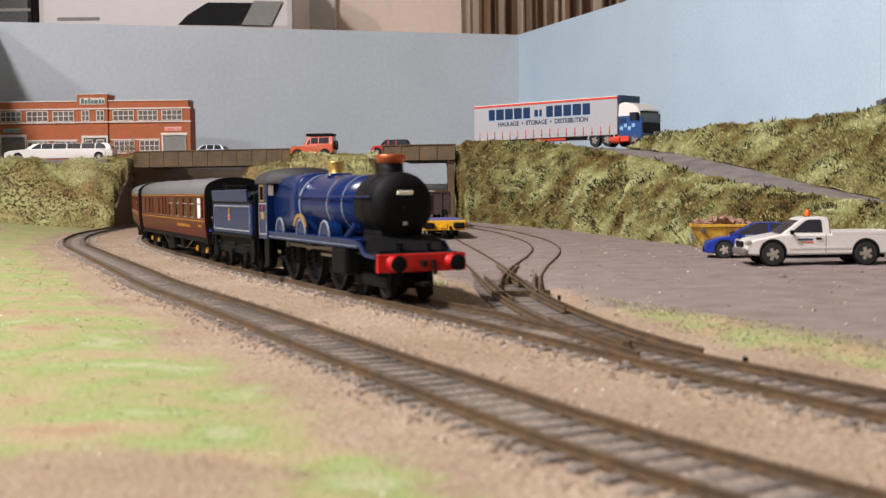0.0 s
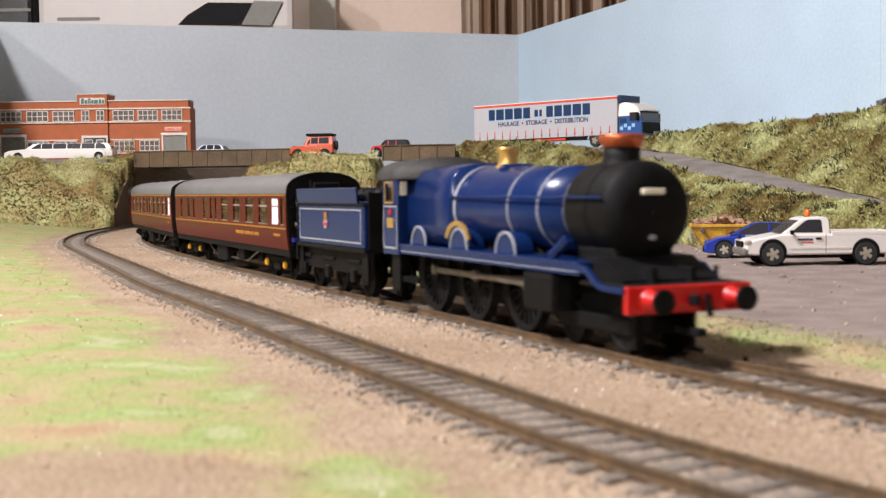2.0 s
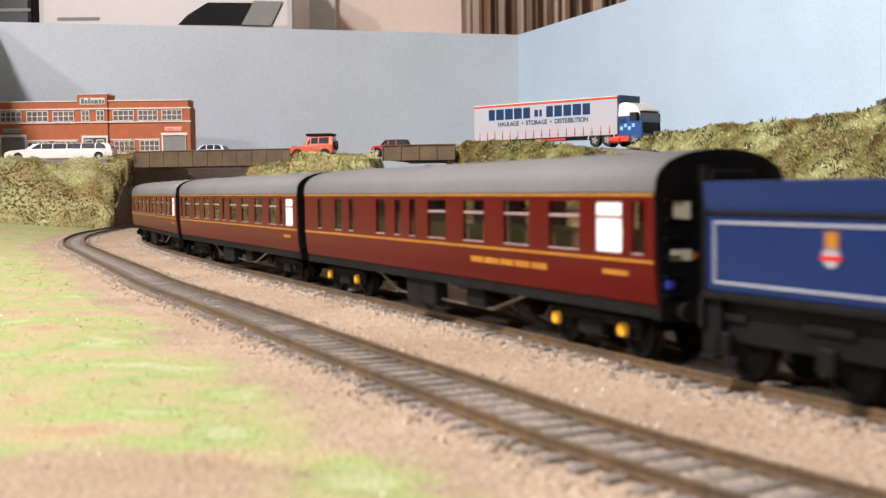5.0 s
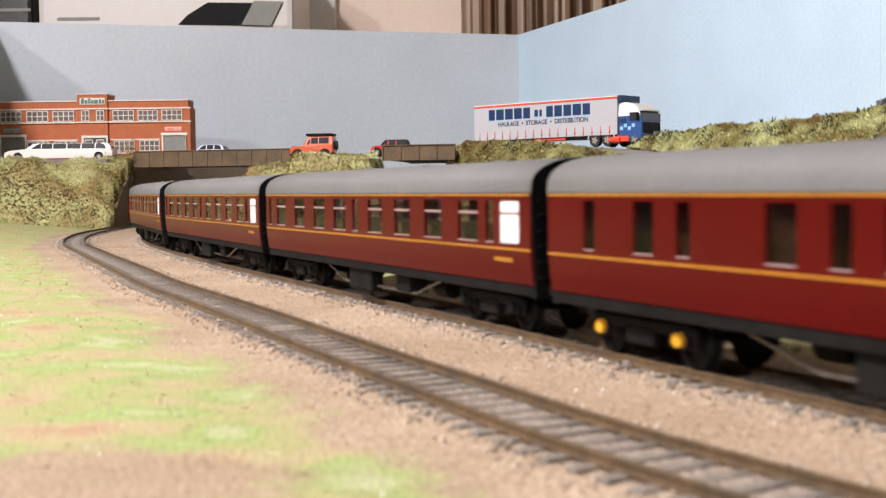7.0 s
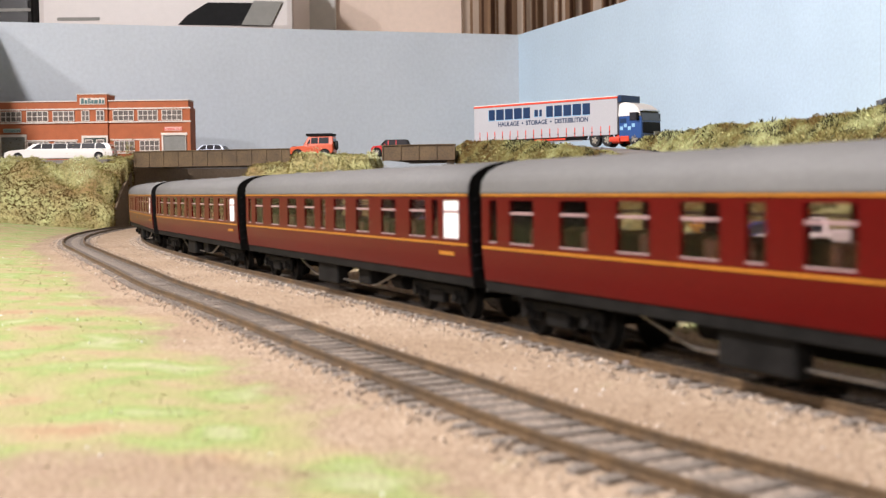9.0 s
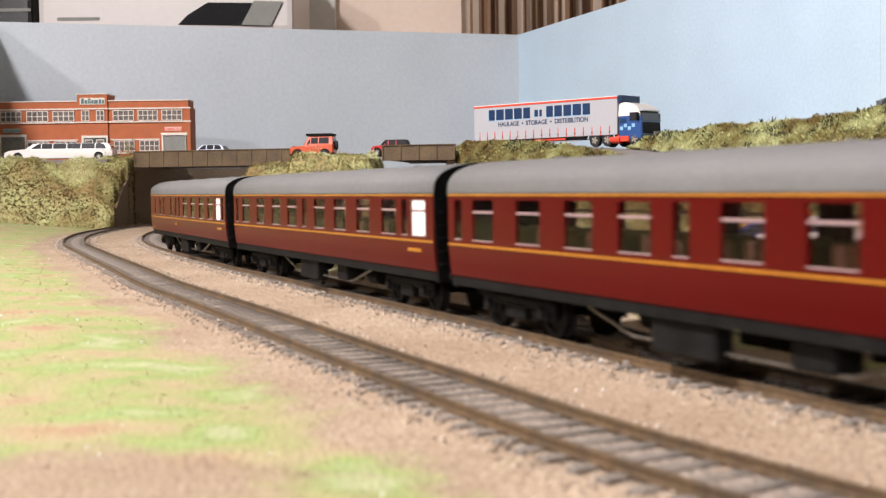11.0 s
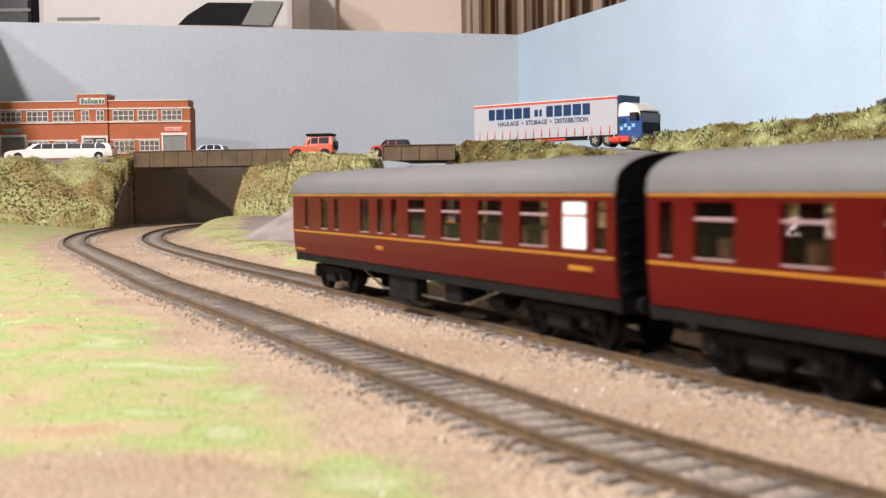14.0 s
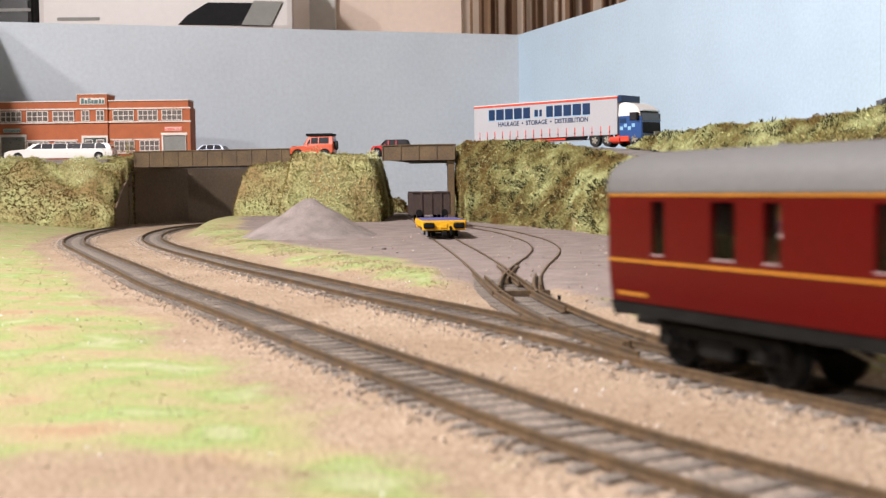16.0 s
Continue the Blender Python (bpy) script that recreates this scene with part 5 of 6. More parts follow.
def pickup():
    p = thing("pickup_truck", P(192, 636, ground_z(192, 636) + 0.3, 179), "white single-cab pickup truck with an amber roof beacon", "pickup")
    W = 27.0
    lower = [(-37, 8.4), (-38, 11), (-37.6, 15.6), (-5, 15.8), (12, 16.0), (20, 15.8), (33, 13.4), (37, 11.6), (38, 8.4), (37, 5.6), (32, 5.2), (-36, 5.6)]
    bm = prism(lower, -W / 2, W / 2, 0.8)
    part("body", bm, WHITEPAINT, p)
    belt, top = 15.6, 24.6
    cabin = [(-5.2, 15.4), (-5.2, 22.6), (-4, 24.2), (-1, 24.6), (6, 24.4), (9, 23.4), (20, 15.4)]
    cab = part("cab", narrow(prism(cabin, -W * 0.46, W * 0.46, 0.5), belt, top, 0.17), WHITEPAINT, p)
    side = [(-1.4, 16.6), (-1.2, 22.4), (0, 23.2), (5.6, 23.0), (7.6, 22.2), (14.6, 16.6)]
    part("side_window", narrow(prism(side, -W * 0.46 - 0.12, W * 0.46 + 0.12), belt, top, 0.17), DARKGLASS, cab)
    part("windscreen", narrow(prism([(9.6, 22.8), (10.4, 22.8), (19.6, 16.2), (18.8, 16.2)], -W * 0.39, W * 0.39), belt, top, 0.17), DARKGLASS, cab)
    part("rear_window", narrow(B(-5.6, -5.0, -W * 0.36, W * 0.36, 17.4, 22.6), belt, top, 0.17), DARKGLASS, cab)
    part("seat", B(-3, -0.6, -9, 9, 15, 20.6, 0.8), CREAMTEXT, cab)
    bc = part("beacon", turned([(1.5, 24.4), (1.5, 26.6), (1.2, 27.8), (0.5, 28.2)], 14, Matrix.Translation((3, 0, 0))), AMBER, p, "amber roof beacon")
    part("beacon_base", T((3, 0, 24.2), (3, 0, 24.8), 1.9, seg=14), BLACK, bc)
    bed = bmesh.new()
    for y in (-W / 2 + 0.9, W / 2 - 0.9):
        box(bed, -37.6, -5.6, y - 0.9, y + 0.9, 15, 17.2, 0.3)
    box(bed, -38, -36.6, -W / 2, W / 2, 14, 17.2, 0.3)
    part("bed_rail", bed, WHITEPAINT, p)
    part("bed_floor", B(-36.6, -5.6, -11.6, 11.6, 15.6, 16.1), BLACK, p)
    for s in (-1, 1):
        part("fold_line", B(-15, 16, s * (W / 2 + 0.1) - 0.16, s * (W / 2 + 0.1) + 0.16, 8.4, 9.4), WHITEPAINT, p)
        part("door_gap", B(-2.9, -2.6, s * W / 2 - 0.1, s * W / 2 + 0.06, 6.4, 15.6), BLACK, p)
        part("door_handle", B(-0.6, 2.4, s * (W / 2 + 0.2) - 0.3, s * (W / 2 + 0.2) + 0.3, 13.0, 14.1, 0.2), BLACK, p)
        part("door_mirror", B(13.8, 15.6, s * (W / 2 + 0.3), s * (W / 2 + 2.2), 15.6, 18.0, 0.4), BLACK, p)
        part("tail_light", B(-38.2, -36.2, s * (W / 2 - 0.9) - 1.1, s * (W / 2 - 0.9) + 1.1, 11, 14.6, 0.3), REDTRIM, p, "red tail light")
        part("headlight", B(34.4, 37.6, s * (W / 2 - 2) - 2.1, s * (W / 2 - 2) + 2.1, 10.0, 12.8, 0.6), HUB, p, "pale headlight")
        for a, b in ((5, 8.6), (9, 11.4)):
            part("logo_shape", B(a - 1, b, s * (W / 2 + 0.08) - 0.06, s * (W / 2 + 0.08) + 0.06, 12.6, 13.6), NAVY, p)
        part("logo_shape", B(3.6, 9.6, s * (W / 2 + 0.08) - 0.06, s * (W / 2 + 0.08) + 0.06, 11.3, 12.0), REDTRIM, p, "red logo shape")
        for x in (-23, 24):
            part("wheel_arch", T((x, s * (W / 2 - 2), 6.6), (x, s * (W / 2 + 0.12), 6.6), 7.0, seg=24), BLACK, p)
            road_wheel(p, x, s * (W / 2 - 1.5), 5.8, 4.0)
    part("front_bumper", B(35.6, 39, -W / 2, W / 2, 5.2, 8.8, 0.8), mat("grey_bumper", (0.14, 0.13, 0.12), 0.4, vary=0.05), p, "grey front bumper")
    part("rear_bumper", B(-39.2, -37, -W * 0.46, W * 0.46, 6.4, 9.4, 0.6), SHINY, p)
    part("grille", B(37.4, 38.4, -7, 7, 9.2, 12.2, 0.3), BLACK, p)
    part("chassis", B(-34, 34, -9, 9, 3.4, 6), BLACK, p)
    return p


pickup()


def skip():
    s = thing("skip", P(183, 800, ground_z(183, 800) + 0.1, -8), "worn yellow skip heaped with brown rubble", "skip")
    shell = loft([[(-12, -10, 0), (12, -10, 0), (12, 10, 0), (-12, 10, 0)], [(-20, -12, 12), (20, -12, 12), (20, 12, 12), (-20, 12, 12)], [(-20, -12, 15), (20, -12, 15), (20, 12, 15), (-20, 12, 15)]])
    part("shell", shell, SKIPYEL, s)
    for y in (-12.6, 12.6):
        part("rim", B(-21, 21, y - 0.8, y + 0.8, 13.6, 15.6, 0.3), SKIPYEL, s)
        for x in (-13, 0, 13):
            part("rib", loft([[(x * 0.75 - 0.6, math.copysign(10.4, y), 0), (x * 0.75 + 0.6, math.copysign(10.4, y), 0), (x * 0.75 + 0.6, math.copysign(9.6, y), 0), (x * 0.75 - 0.6, math.copysign(9.6, y), 0)], [(x - 0.6, math.copysign(12.8, y), 13.6), (x + 0.6, math.copysign(12.8, y), 13.6), (x + 0.6, math.copysign(11.6, y), 13.6), (x - 0.6, math.copysign(11.6, y), 13.6)]]), SKIPYEL, s)
        for x in (-14, 10):
            part("lifting_lug", T((x, y, 11.6), (x, y * 1.08, 11.6), 1.5, seg=12), SHINY, s)
    for x in (-20.6, 20.6):
        part("rim", B(x - 0.8, x + 0.8, -13.4, 13.4, 13.6, 15.6, 0.3), SKIPYEL, s)
    part("hook", T((-20.6, -6, 4), (-21.6, -6, 10), 0.6, seg=8), LININGW, s)
    rub = bmesh.new()
    for _ in range(60):
        x, y = random.uniform(-17, 17), random.uniform(-9, 9)
        box(rub, -2.4, 2.4, -1.6, 1.6, -0.9, 0.9, m=Matrix.LocRotScale((x, y, 14.5 + 4.4 * (1 - abs(x) / 19) * random.uniform(0.5, 1)), Euler((random.uniform(-1, 1), random.uniform(-1, 1), random.uniform(0, 3))), (random.uniform(0.6, 1.5),) * 3))
    tagged(part("rubble", rub, RUBBLE, s, "brown brick rubble"), kind="stuff")


skip()


def lorry():
    """Tractor and curtain-sided trailer; x forward from the trailer's middle."""
    t = thing("articulated_lorry", P(113, 1257, 81.2, -44.4), "articulated lorry with pale grey curtain-sided trailer and blue cab", "lorry")
    tr = part("trailer_body", B(-93.5, 93.5, -16.5, 16.5, 11, 47.2, 0.4), TRAILERGREY, t, "pale grey curtain-sided trailer body")
    part("roof_rail", B(-93.6, 93.8, -16.9, 16.9, 45.6, 47.4, 0.2), REDTRIM, tr, "red roof rail")
    part("roof", B(-93.4, 93.4, -16.4, 16.4, 47.2, 48.2, 0.3), WHITEPAINT, tr)
    part("headboard", B(93.4, 97.5, -15.5, 15.5, 42, 48.6, 0.4), NAVY, tr)
    part("chassis", B(-92, 92, -15.8, 15.8, 8.6, 11), BLACK, t)
    part("side_guard", B(-36, 50, -16.4, -15.6, 6.2, 7.4), LININGW, t)
    part("side_guard", B(-10, 30, -16.2, -15.6, 8.2, 10), REDTRIM, t)
    for k in range(17):
        x = -85 + 10.6 * k
        part("strap", B(x - 0.45, x + 0.45, -16.75, -16.45, 10.8, 20), REDTRIM, tr)
        part("buckle", B(x - 0.8, x + 0.8, -16.85, -16.5, 13.4, 14.6), SHINY, tr)
    x = -72.0
    for w in (10.4, 12.4, 12.4, 12.4, 11, 0, 6.5, 5, 0, 10.4, 11.6, 11.6, 12.4, 11):
        if w:
            small = w < 7
            part("name_shape", B(x, x + w - 2.0, -16.75, -16.45, 32 if not small else 33.2, 43 if not small else 40), NAVY, tr)
            part("name_shadow", B(x - 0.7, x + w - 2.6, -16.62, -16.45, (32 if not small else 33.2) - 0.8, (43 if not small else 40) - 0.8), PALEBLUE, tr)
            x += w
        else:
            x += 4.0
    lettering("HAULAGE  •  STORAGE  •  DISTRIBUTION", 6.4, NAVY, tr, P(0, -16.7, 25.2, 0, 90))
    for bx in (-70, -56, -42):
        for s in (-1, 1):
            road_wheel(t, bx, s * 13.2, 6.4, 5, HUB)
    cab = part("cab", narrow(prism([(104, 9), (104, 29), (127, 29), (130, 26), (130.6, 10), (129, 6), (106, 6)], -16, 16, 0.8), 34, 42, 0.12), mat("blue_cab_paint", (0.03, 0.08, 0.24), 0.3, vary=0.04, coat=0.3), t, "blue lorry cab with white roof", at=P(-9, 0, 0))
    part("cab_roof", narrow(prism([(103, 27.6), (103, 39.6), (106, 41.4), (111, 41.6), (121, 39), (127, 34.6), (128.6, 29.6), (128, 27.6)], -16.3, 16.3, 0.8), 34, 42, 0.16), WHITEPAINT, cab, "white cab roof")
    part("windscreen", loft([[(126.6, y, 32.6), (130.2, y, 23.6), (131.0, y, 23.6), (128.2, y, 32.6)] for y in (-14.8, 14.8)]), DARKGLASS, cab)
    part("grille", B(130.2, 131.4, -13.5, 13.5, 11.5, 22, 0.3), BLACK, cab)
    part("sun_visor", B(127.5, 130.8, -14.6, 14.6, 32.4, 33.6, 0.2), SILVER, cab)
    for s in (-1, 1):
        part("side_window", prism([(117, 23.8), (117, 31.4), (125, 31.4), (128, 23.8)], s * 16.2, s * 16.55), DARKGLASS, cab)
        part("mirror", B(125.5, 128, s * 16.8, s * 19, 24, 31, 0.4), BLACK, cab)
        part("fuel_tank", T((84, s * 12.5, 6.6), (96, s * 12.5, 6.6), 4.2, seg=16), REDTRIM, t)
        part("mudguard", prism([(57, 7.6), (59, 13), (66, 14.4), (81, 14.4), (89, 12.5), (91, 8), (89.6, 8), (88, 11.5), (81, 13.2), (66, 13.2), (60, 12), (58.4, 7.6)], s * 10, s * 16), SILVER, t)
        for bx in (66, 81, 113):
            road_wheel(t, bx, s * 13.4, 6.4, 5, HUB)
        part("step", B(97, 107, s * 15.4 - 1.4, s * 15.4 + 1.4, 4, 9.4, 0.5), REDTRIM, t)
        for i in range(4):
            part("cab_shape", B(105.5 + 4.6 * i, 109 + 4.6 * i, s * 16.02, s * 16.25, 15 + 2.5 * (i % 2), 18.4 + 2.5 * (i % 2)), PALEBLUE, cab)
        part("cab_shape", B(105.5, 113, s * 16.02, s * 16.25, 22, 26), NAVY, cab)
    part("tractor_frame", B(60, 120, -8, 8, 4.6, 8.6), REDTRIM, t, "red tractor frame")
    part("front_bumper", B(129, 132.6, -16, 16, 3.6, 11, 0.8), NAVY, cab)
    part("wind_screen_board", B(132.8, 133.8, -2, 15, 4, 25, m=Matrix.Rotation(radians(5), 4, "Y")), SHUTTER, cab)


lorry()

# open car and dark car on the high ground behind the hedge
body = [(-28, 5), (-29, 9), (-28, 12), (12, 12), (26, 10), (28, 7), (27, 3), (-27, 3)]
cv = thing("open_car", P(306, 1010, 81.0, -8), "white open-top car half hidden behind the hedge", "car")
part("body", prism(body, -12, 12, 0.8), WHITEPAINT, cv)
part("windscreen_frame", loft([[(2, y, 12), (11, y, 12), (10, y, 12.6), (1.2, y, 18.6), (0.4, y, 18.6), (0, y, 17.6)] for y in (-10.4, 10.4)]), SHUTTER, cv)
part("screen_rim", B(-0.6, 1.4, -10.8, 10.8, 18, 19, 0.3), SHINY, cv)
for x in (-12, -4):
    part("seat", B(x - 1.4, x + 1.4, -9, 9, 10, 12.8, 0.8), BLACK, cv)
for x in (-18, 18):
    for s in (-1, 1):
        road_wheel(cv, x, s * 11, 4.2, 3)
body = [(-28, 5), (-29, 10), (-28, 13), (14, 13), (27, 10.6), (29, 8), (28, 3), (-27, 3)]
cabin = [(-27, 12.6), (-20, 19), (-14, 20.4), (2, 20.4), (6, 19.6), (16, 12.6)]
car("dark_car", P(362, 935, 96, 172), "dark grey car parked behind the hedge", mat("dark_grey_car_paint", (0.04, 0.045, 0.05), 0.3, vary=0.04), body, cabin, 23, (-17, 18), 4.4, pillars=(-8, 1))


# ---- wagons in the siding ----
def at_siding(y):
    s = s_at(SIDING, y)
    p, d = along(SIDING, s), along(SIDING, s - 12) - along(SIDING, s + 12)
    return P(p[0], p[1], yard_z(p[1]) + 0.4, math.degrees(math.atan2(d[1], d[0])))


def flat_wagon():
    w = thing("flat_wagon", at_siding(1016), "bright yellow flat wagon with a violet-blue deck", "wagon")
    part("deck", B(-43, 43, -16.5, 16.5, 16.8, 18.0, 0.3), DECKBLUE, w, "violet-blue deck")
    for s in (-1, 1):
        part("side_beam", B(-43.5, 43.5, s * 16.6 - 0.9, s * 16.6 + 0.9, 12.4, 17.2, 0.3), YELLOWP, w)
        for k in range(9):
            part("stanchion", B(-40 + 10 * k - 0.8, -40 + 10 * k + 0.8, s * 17.6 - 0.5, s * 17.6 + 0.5, 12.6, 17.6), YELLOWP, w)
    for e in (-1, 1):
        eb = part("end_beam", B(e * 43, e * 45.4, -17, 17, 9.6, 17.4, 0.4), YELLOWP, w, "yellow end beam")
        for s in (-1, 1):
            part("buffer", B(e * 45.2, e * 49, s * 11.8 - 4.4, s * 11.8 + 4.4, 11.2, 15.8, 1.0), BLACK, eb)
        part("end_plate", B(e * 45.3, e * 46, -2.8, 2.8, 11.2, 15.2, 0.4), YELLOWP, eb)
        part("coupling", B(e * 43, e * 54, -2, 2, 6, 9, 0.4), BLACK, w)
        part("hose", T((e * 46, 5, 13), (e * 46, 6, 6), 0.9, seg=8), BLACK, w)
    part("underframe", B(-40, 40, -10, 10, 8, 12.4), BLACK, w)
    for x in (-27, 27):
        wheelset(w, x, 4.8, keyed=False)
        for s in (-1, 1):
            part("axle_guard", B(x - 4, x + 4, s * 11.4 - 1, s * 11.4 + 1, 4, 11.5, 0.4), BLACK, w)
            part("brake_block", B(x + 7, x + 9, s * 13 - 1, s * 13 + 1, 5, 9, 0.4), LININGW, w)
    low = Matrix.Translation((0, 0, -4.2 * MM))
    for ob in w.children:
        if ob.matrix_basis.translation.length == 0:
            for sub in [ob, *ob.children]:
                sub.data.transform(low)
    return w


flat_wagon()


def open_wagon():
    w = thing("open_wagon", at_siding(1156), "dark brown open wagon with a pale grey load", "wagon")
    for s in (-1, 1):
        side = part("side", B(-38, 38, s * 16.2 - 0.8, s * 16.2 + 0.8, 11, 30.4, 0.2), WAGONBROWN, w)
        for k in range(7):
            part("side_rib", B(-37 + 12.2 * k - 0.7, -37 + 12.2 * k + 0.7, s * 17.3 - 0.4, s * 17.3 + 0.4, 11, 30.4), WAGONBROWN, side)
    for e in (-1, 1):
        end = part("end", B(e * 37, e * 38.6, -17, 17, 11, 31.4, 0.2), WAGONBROWN, w)
        for y in (-9, 0, 9):
            part("end_rib", B(e * 38.4, e * 39.6, y - 0.8, y + 0.8, 11, 31.4), WAGONBROWN, end)
        part("end_cap", B(e * 36.6, e * 39.6, -17.4, 17.4, 30.8, 32.2, 0.2), WAGONBROWN, end)
        for s in (-1, 1):
            part("buffer", T((e * 38, s * 11.6, 13), (e * 44, s * 11.6, 13), 1.4, 3, 12), BLACK, w)
    part("floor", B(-38, 38, -16, 16, 11, 14), BLACK, w)
    load = bmesh.new()
    bmesh.ops.create_grid(load, x_segments=16, y_segments=10, size=1)
    for v in load.verts:
        v.co = (v.co.x * 36.5, v.co.y * 15.4, 28.4 + 4.6 * (1 - v.co.x ** 2) * (1 - v.co.y ** 2) + 0.8 * wave(v.co.x * 36, v.co.y * 15, 2, 6))
    part("load", load, mat("pale_grey_load", (0.45, 0.43, 0.40), 0.9, vary=0.12, fine=900, bump=0.8), w, "pale grey stone load")
    for x in (-24, 24):
        wheelset(w, x, 6.4, keyed=False)
        for s in (-1, 1):
            part("axle_guard", B(x - 4, x + 4, s * 11.4 - 1, s * 11.4 + 1, 5, 12, 0.4), BLACK, w)


open_wagon()


# ---- heap of stone dust ----
def heap():
    n, rings, rows = 40, 14, []
    for r in range(rings + 1):
        f = r / rings
        row = []
        for k in range(n):
            a = 2 * math.pi * k / n
            rad = 1 - f
            x, y = 66 * rad * math.cos(a), 60 * rad * math.sin(a)
            z = 37 * (f ** 1.25 if f < 0.93 else 0.93 ** 1.25 + 0.2 * (f - 0.93))
            row.append((x + 3 * wave(x + 300, y, z, 18), y + 3 * wave(x, y + 70, z, 18), z + 1.6 * wave(x, y, 40, 12) * (1 - f) - 2))
        rows.append(row)
    ob = part("stone_heap", loft(rows), HEAP, at=P(-113, 1048, yard_z(1048) - 1.2), smooth=True)
    return tagged(ob, "conical heap of grey stone dust in the yard", "heap")


heap()


# ---- behind the boards: shelf, printer, curtain ----
shelf = thing("shelf", Matrix(), "white painted shelf behind the backscene", "shelf")
part("board", B(-1300, 700, 2392, 2895, 320, 337.5, 1), WHITE_CEIL, shelf)
for x in (-1150, 0, 650):
    part("bracket", B(x - 15, x + 15, 2700, 2895, -4, 320, 1), WHITE_CEIL, shelf)
PRWHITE = mat("off_white_printer_plastic", (0.66, 0.61, 0.58), 0.4, vary=0.015, bump=0.02)
pr = thing("printer", P(-514, 2588, 337.5, 1), "off-white desktop printer on the shelf", "printer")
part("base", B(-272, 272, -190, 190, 0, 14, 5, seg=2), PRWHITE, pr)
bdy = part("body", B(-270, 225, -184, 186, 15, 190, 12, seg=2), PRWHITE, pr)
part("output_slot", loft([[(2, y, 30), (180, y, 26), (185, y, 70), (60, y, 72), (20, y, 48)] for y in (-186.5, -184)]), BLACK, bdy, "dark output slot")
part("tray_flap", loft([[(125, y, 28), (182, y, 26), (205, y, 72), (150, y, 74)] for y in (-190, -187)]), SHUTTER, bdy, "grey tray flap")
part("name_bar", B(-232, -150, -185.2, -183.8, 40, 46), SHUTTER, bdy)
part("name_bar", B(-232, -120, -185.2, -183.8, 30, 33), STONEW, bdy)
part("seam", B(-266, 262, -190.6, -189.6, 6.2, 7.4), SHUTTER, pr)
part("foot", B(255, 272, -189, -170, -0.2, 4), BLACK, pr)
bx = thing("black_case", P(-945, 2560, 337.5), "black glossy case on the shelf", "case")
part("body", B(-150, 150, -150, 150, 0, 220, 8, seg=2), mat("gloss_black_plastic", (0.012, 0.011, 0.011), 0.25, vary=0.05, bump=0.02), bx)
part("trim", B(-148, 148, -152, -150, 60, 66), SHUTTER, bx)


def stripe_mat():
    m = bpy.data.materials.new("striped_curtain_cloth")
    m.use_nodes = True
    nt = m.node_tree
    b = nt.nodes["Principled BSDF"]
    b.inputs["Roughness"].default_value = 0.9
    at = nt.nodes.new("ShaderNodeAttribute")
    at.attribute_name = "across"
    n = nt.nodes.new("ShaderNodeTexNoise")
    n.noise_dimensions = "1D"
    n.inputs["Scale"].default_value, n.inputs["Detail"].default_value = 46, 1.5
    nt.links.new(at.outputs["Fac"], n.inputs["W"])
    r = nt.nodes.new("ShaderNodeValToRGB")
    r.color_ramp.interpolation = "CONSTANT"
    r.color_ramp.elements[0].position, r.color_ramp.elements[0].color = 0, (0.10, 0.045, 0.022, 1)
    r.color_ramp.elements[1].position, r.color_ramp.elements[1].color = 0.44, (0.28, 0.17, 0.10, 1)
    r.color_ramp.elements.new(0.53).color = (0.62, 0.50, 0.40, 1)
    nt.links.new(n.outputs[0], r.inputs[0])
    nt.links.new(r.outputs[0], b.inputs["Base Color"])
    return m


def curtain_cloth():
    bm = bmesh.new()
    lay = bm.verts.layers.float.new("across")
    cols = 260
    lo, hi = [], []
    for k in range(cols + 1):
        u = k / cols
        x = 50 + 900 * u
        y = 2800 + 26 * math.sin(u * 68) + 9 * math.sin(u * 151 + 1)
        for row, z, amp in ((lo, 340, 1.0), (hi, 1300, 0.7)):
            v = bm.verts.new((x, 2800 + (y - 2800) * amp, z))
            v[lay] = u
            row.append(v)
    for k in range(cols):
        bm.faces.new((lo[k], lo[k + 1], hi[k + 1], hi[k]))
    ob = part("curtain", bm, stripe_mat(), smooth=True)
    ob.modifiers.new("thickness", "SOLIDIFY").thickness = 0.002
    return tagged(ob, "brown and cream vertically striped curtain", "curtain")


curtain_cloth()
tagged(part("wall_panel", B(-450, -243, 2870, 2897, 338, 1440, 2), WHITE_CEIL), "white painted upright panel on the room wall", "panel", kind="structure")

# chipped joint and tape on the blue board
ED = Vector((0.3322, -0.9432, 0))
EA = math.degrees(math.atan2(ED.y, ED.x))


def on_east(s, z):
    return P(CORNER[0] + ED.x * s, CORNER[1] + ED.y * s, z, EA)


chip = thing("paint_chip", on_east(987, 255), "bare wood chip along the board's joint", "mark")
part("bare_wood", loft([[(x, y, z) for x, z in ((-3, -9), (2, -10), (4, -2), (3, 6), (0, 10), (-4, 9), (-2, 0))] for y in (-0.5, 0.3)]), mat("bare_wood", (0.55, 0.34, 0.20), 0.8, vary=0.12), chip)
part("joint_line", B(-0.2, 0.2, -0.3, 0.3, -140, 50), SKYGREY, chip)
tape = thing("tape_patch", on_east(1035, 262), "small blue sticker on the sky board", "sticker")
part("tape", B(-5, 5, -0.6, 0.2, -12, 12, 0.2), mat("blue_tape", (0.22, 0.42, 0.62), 0.4, vary=0.05), tape)


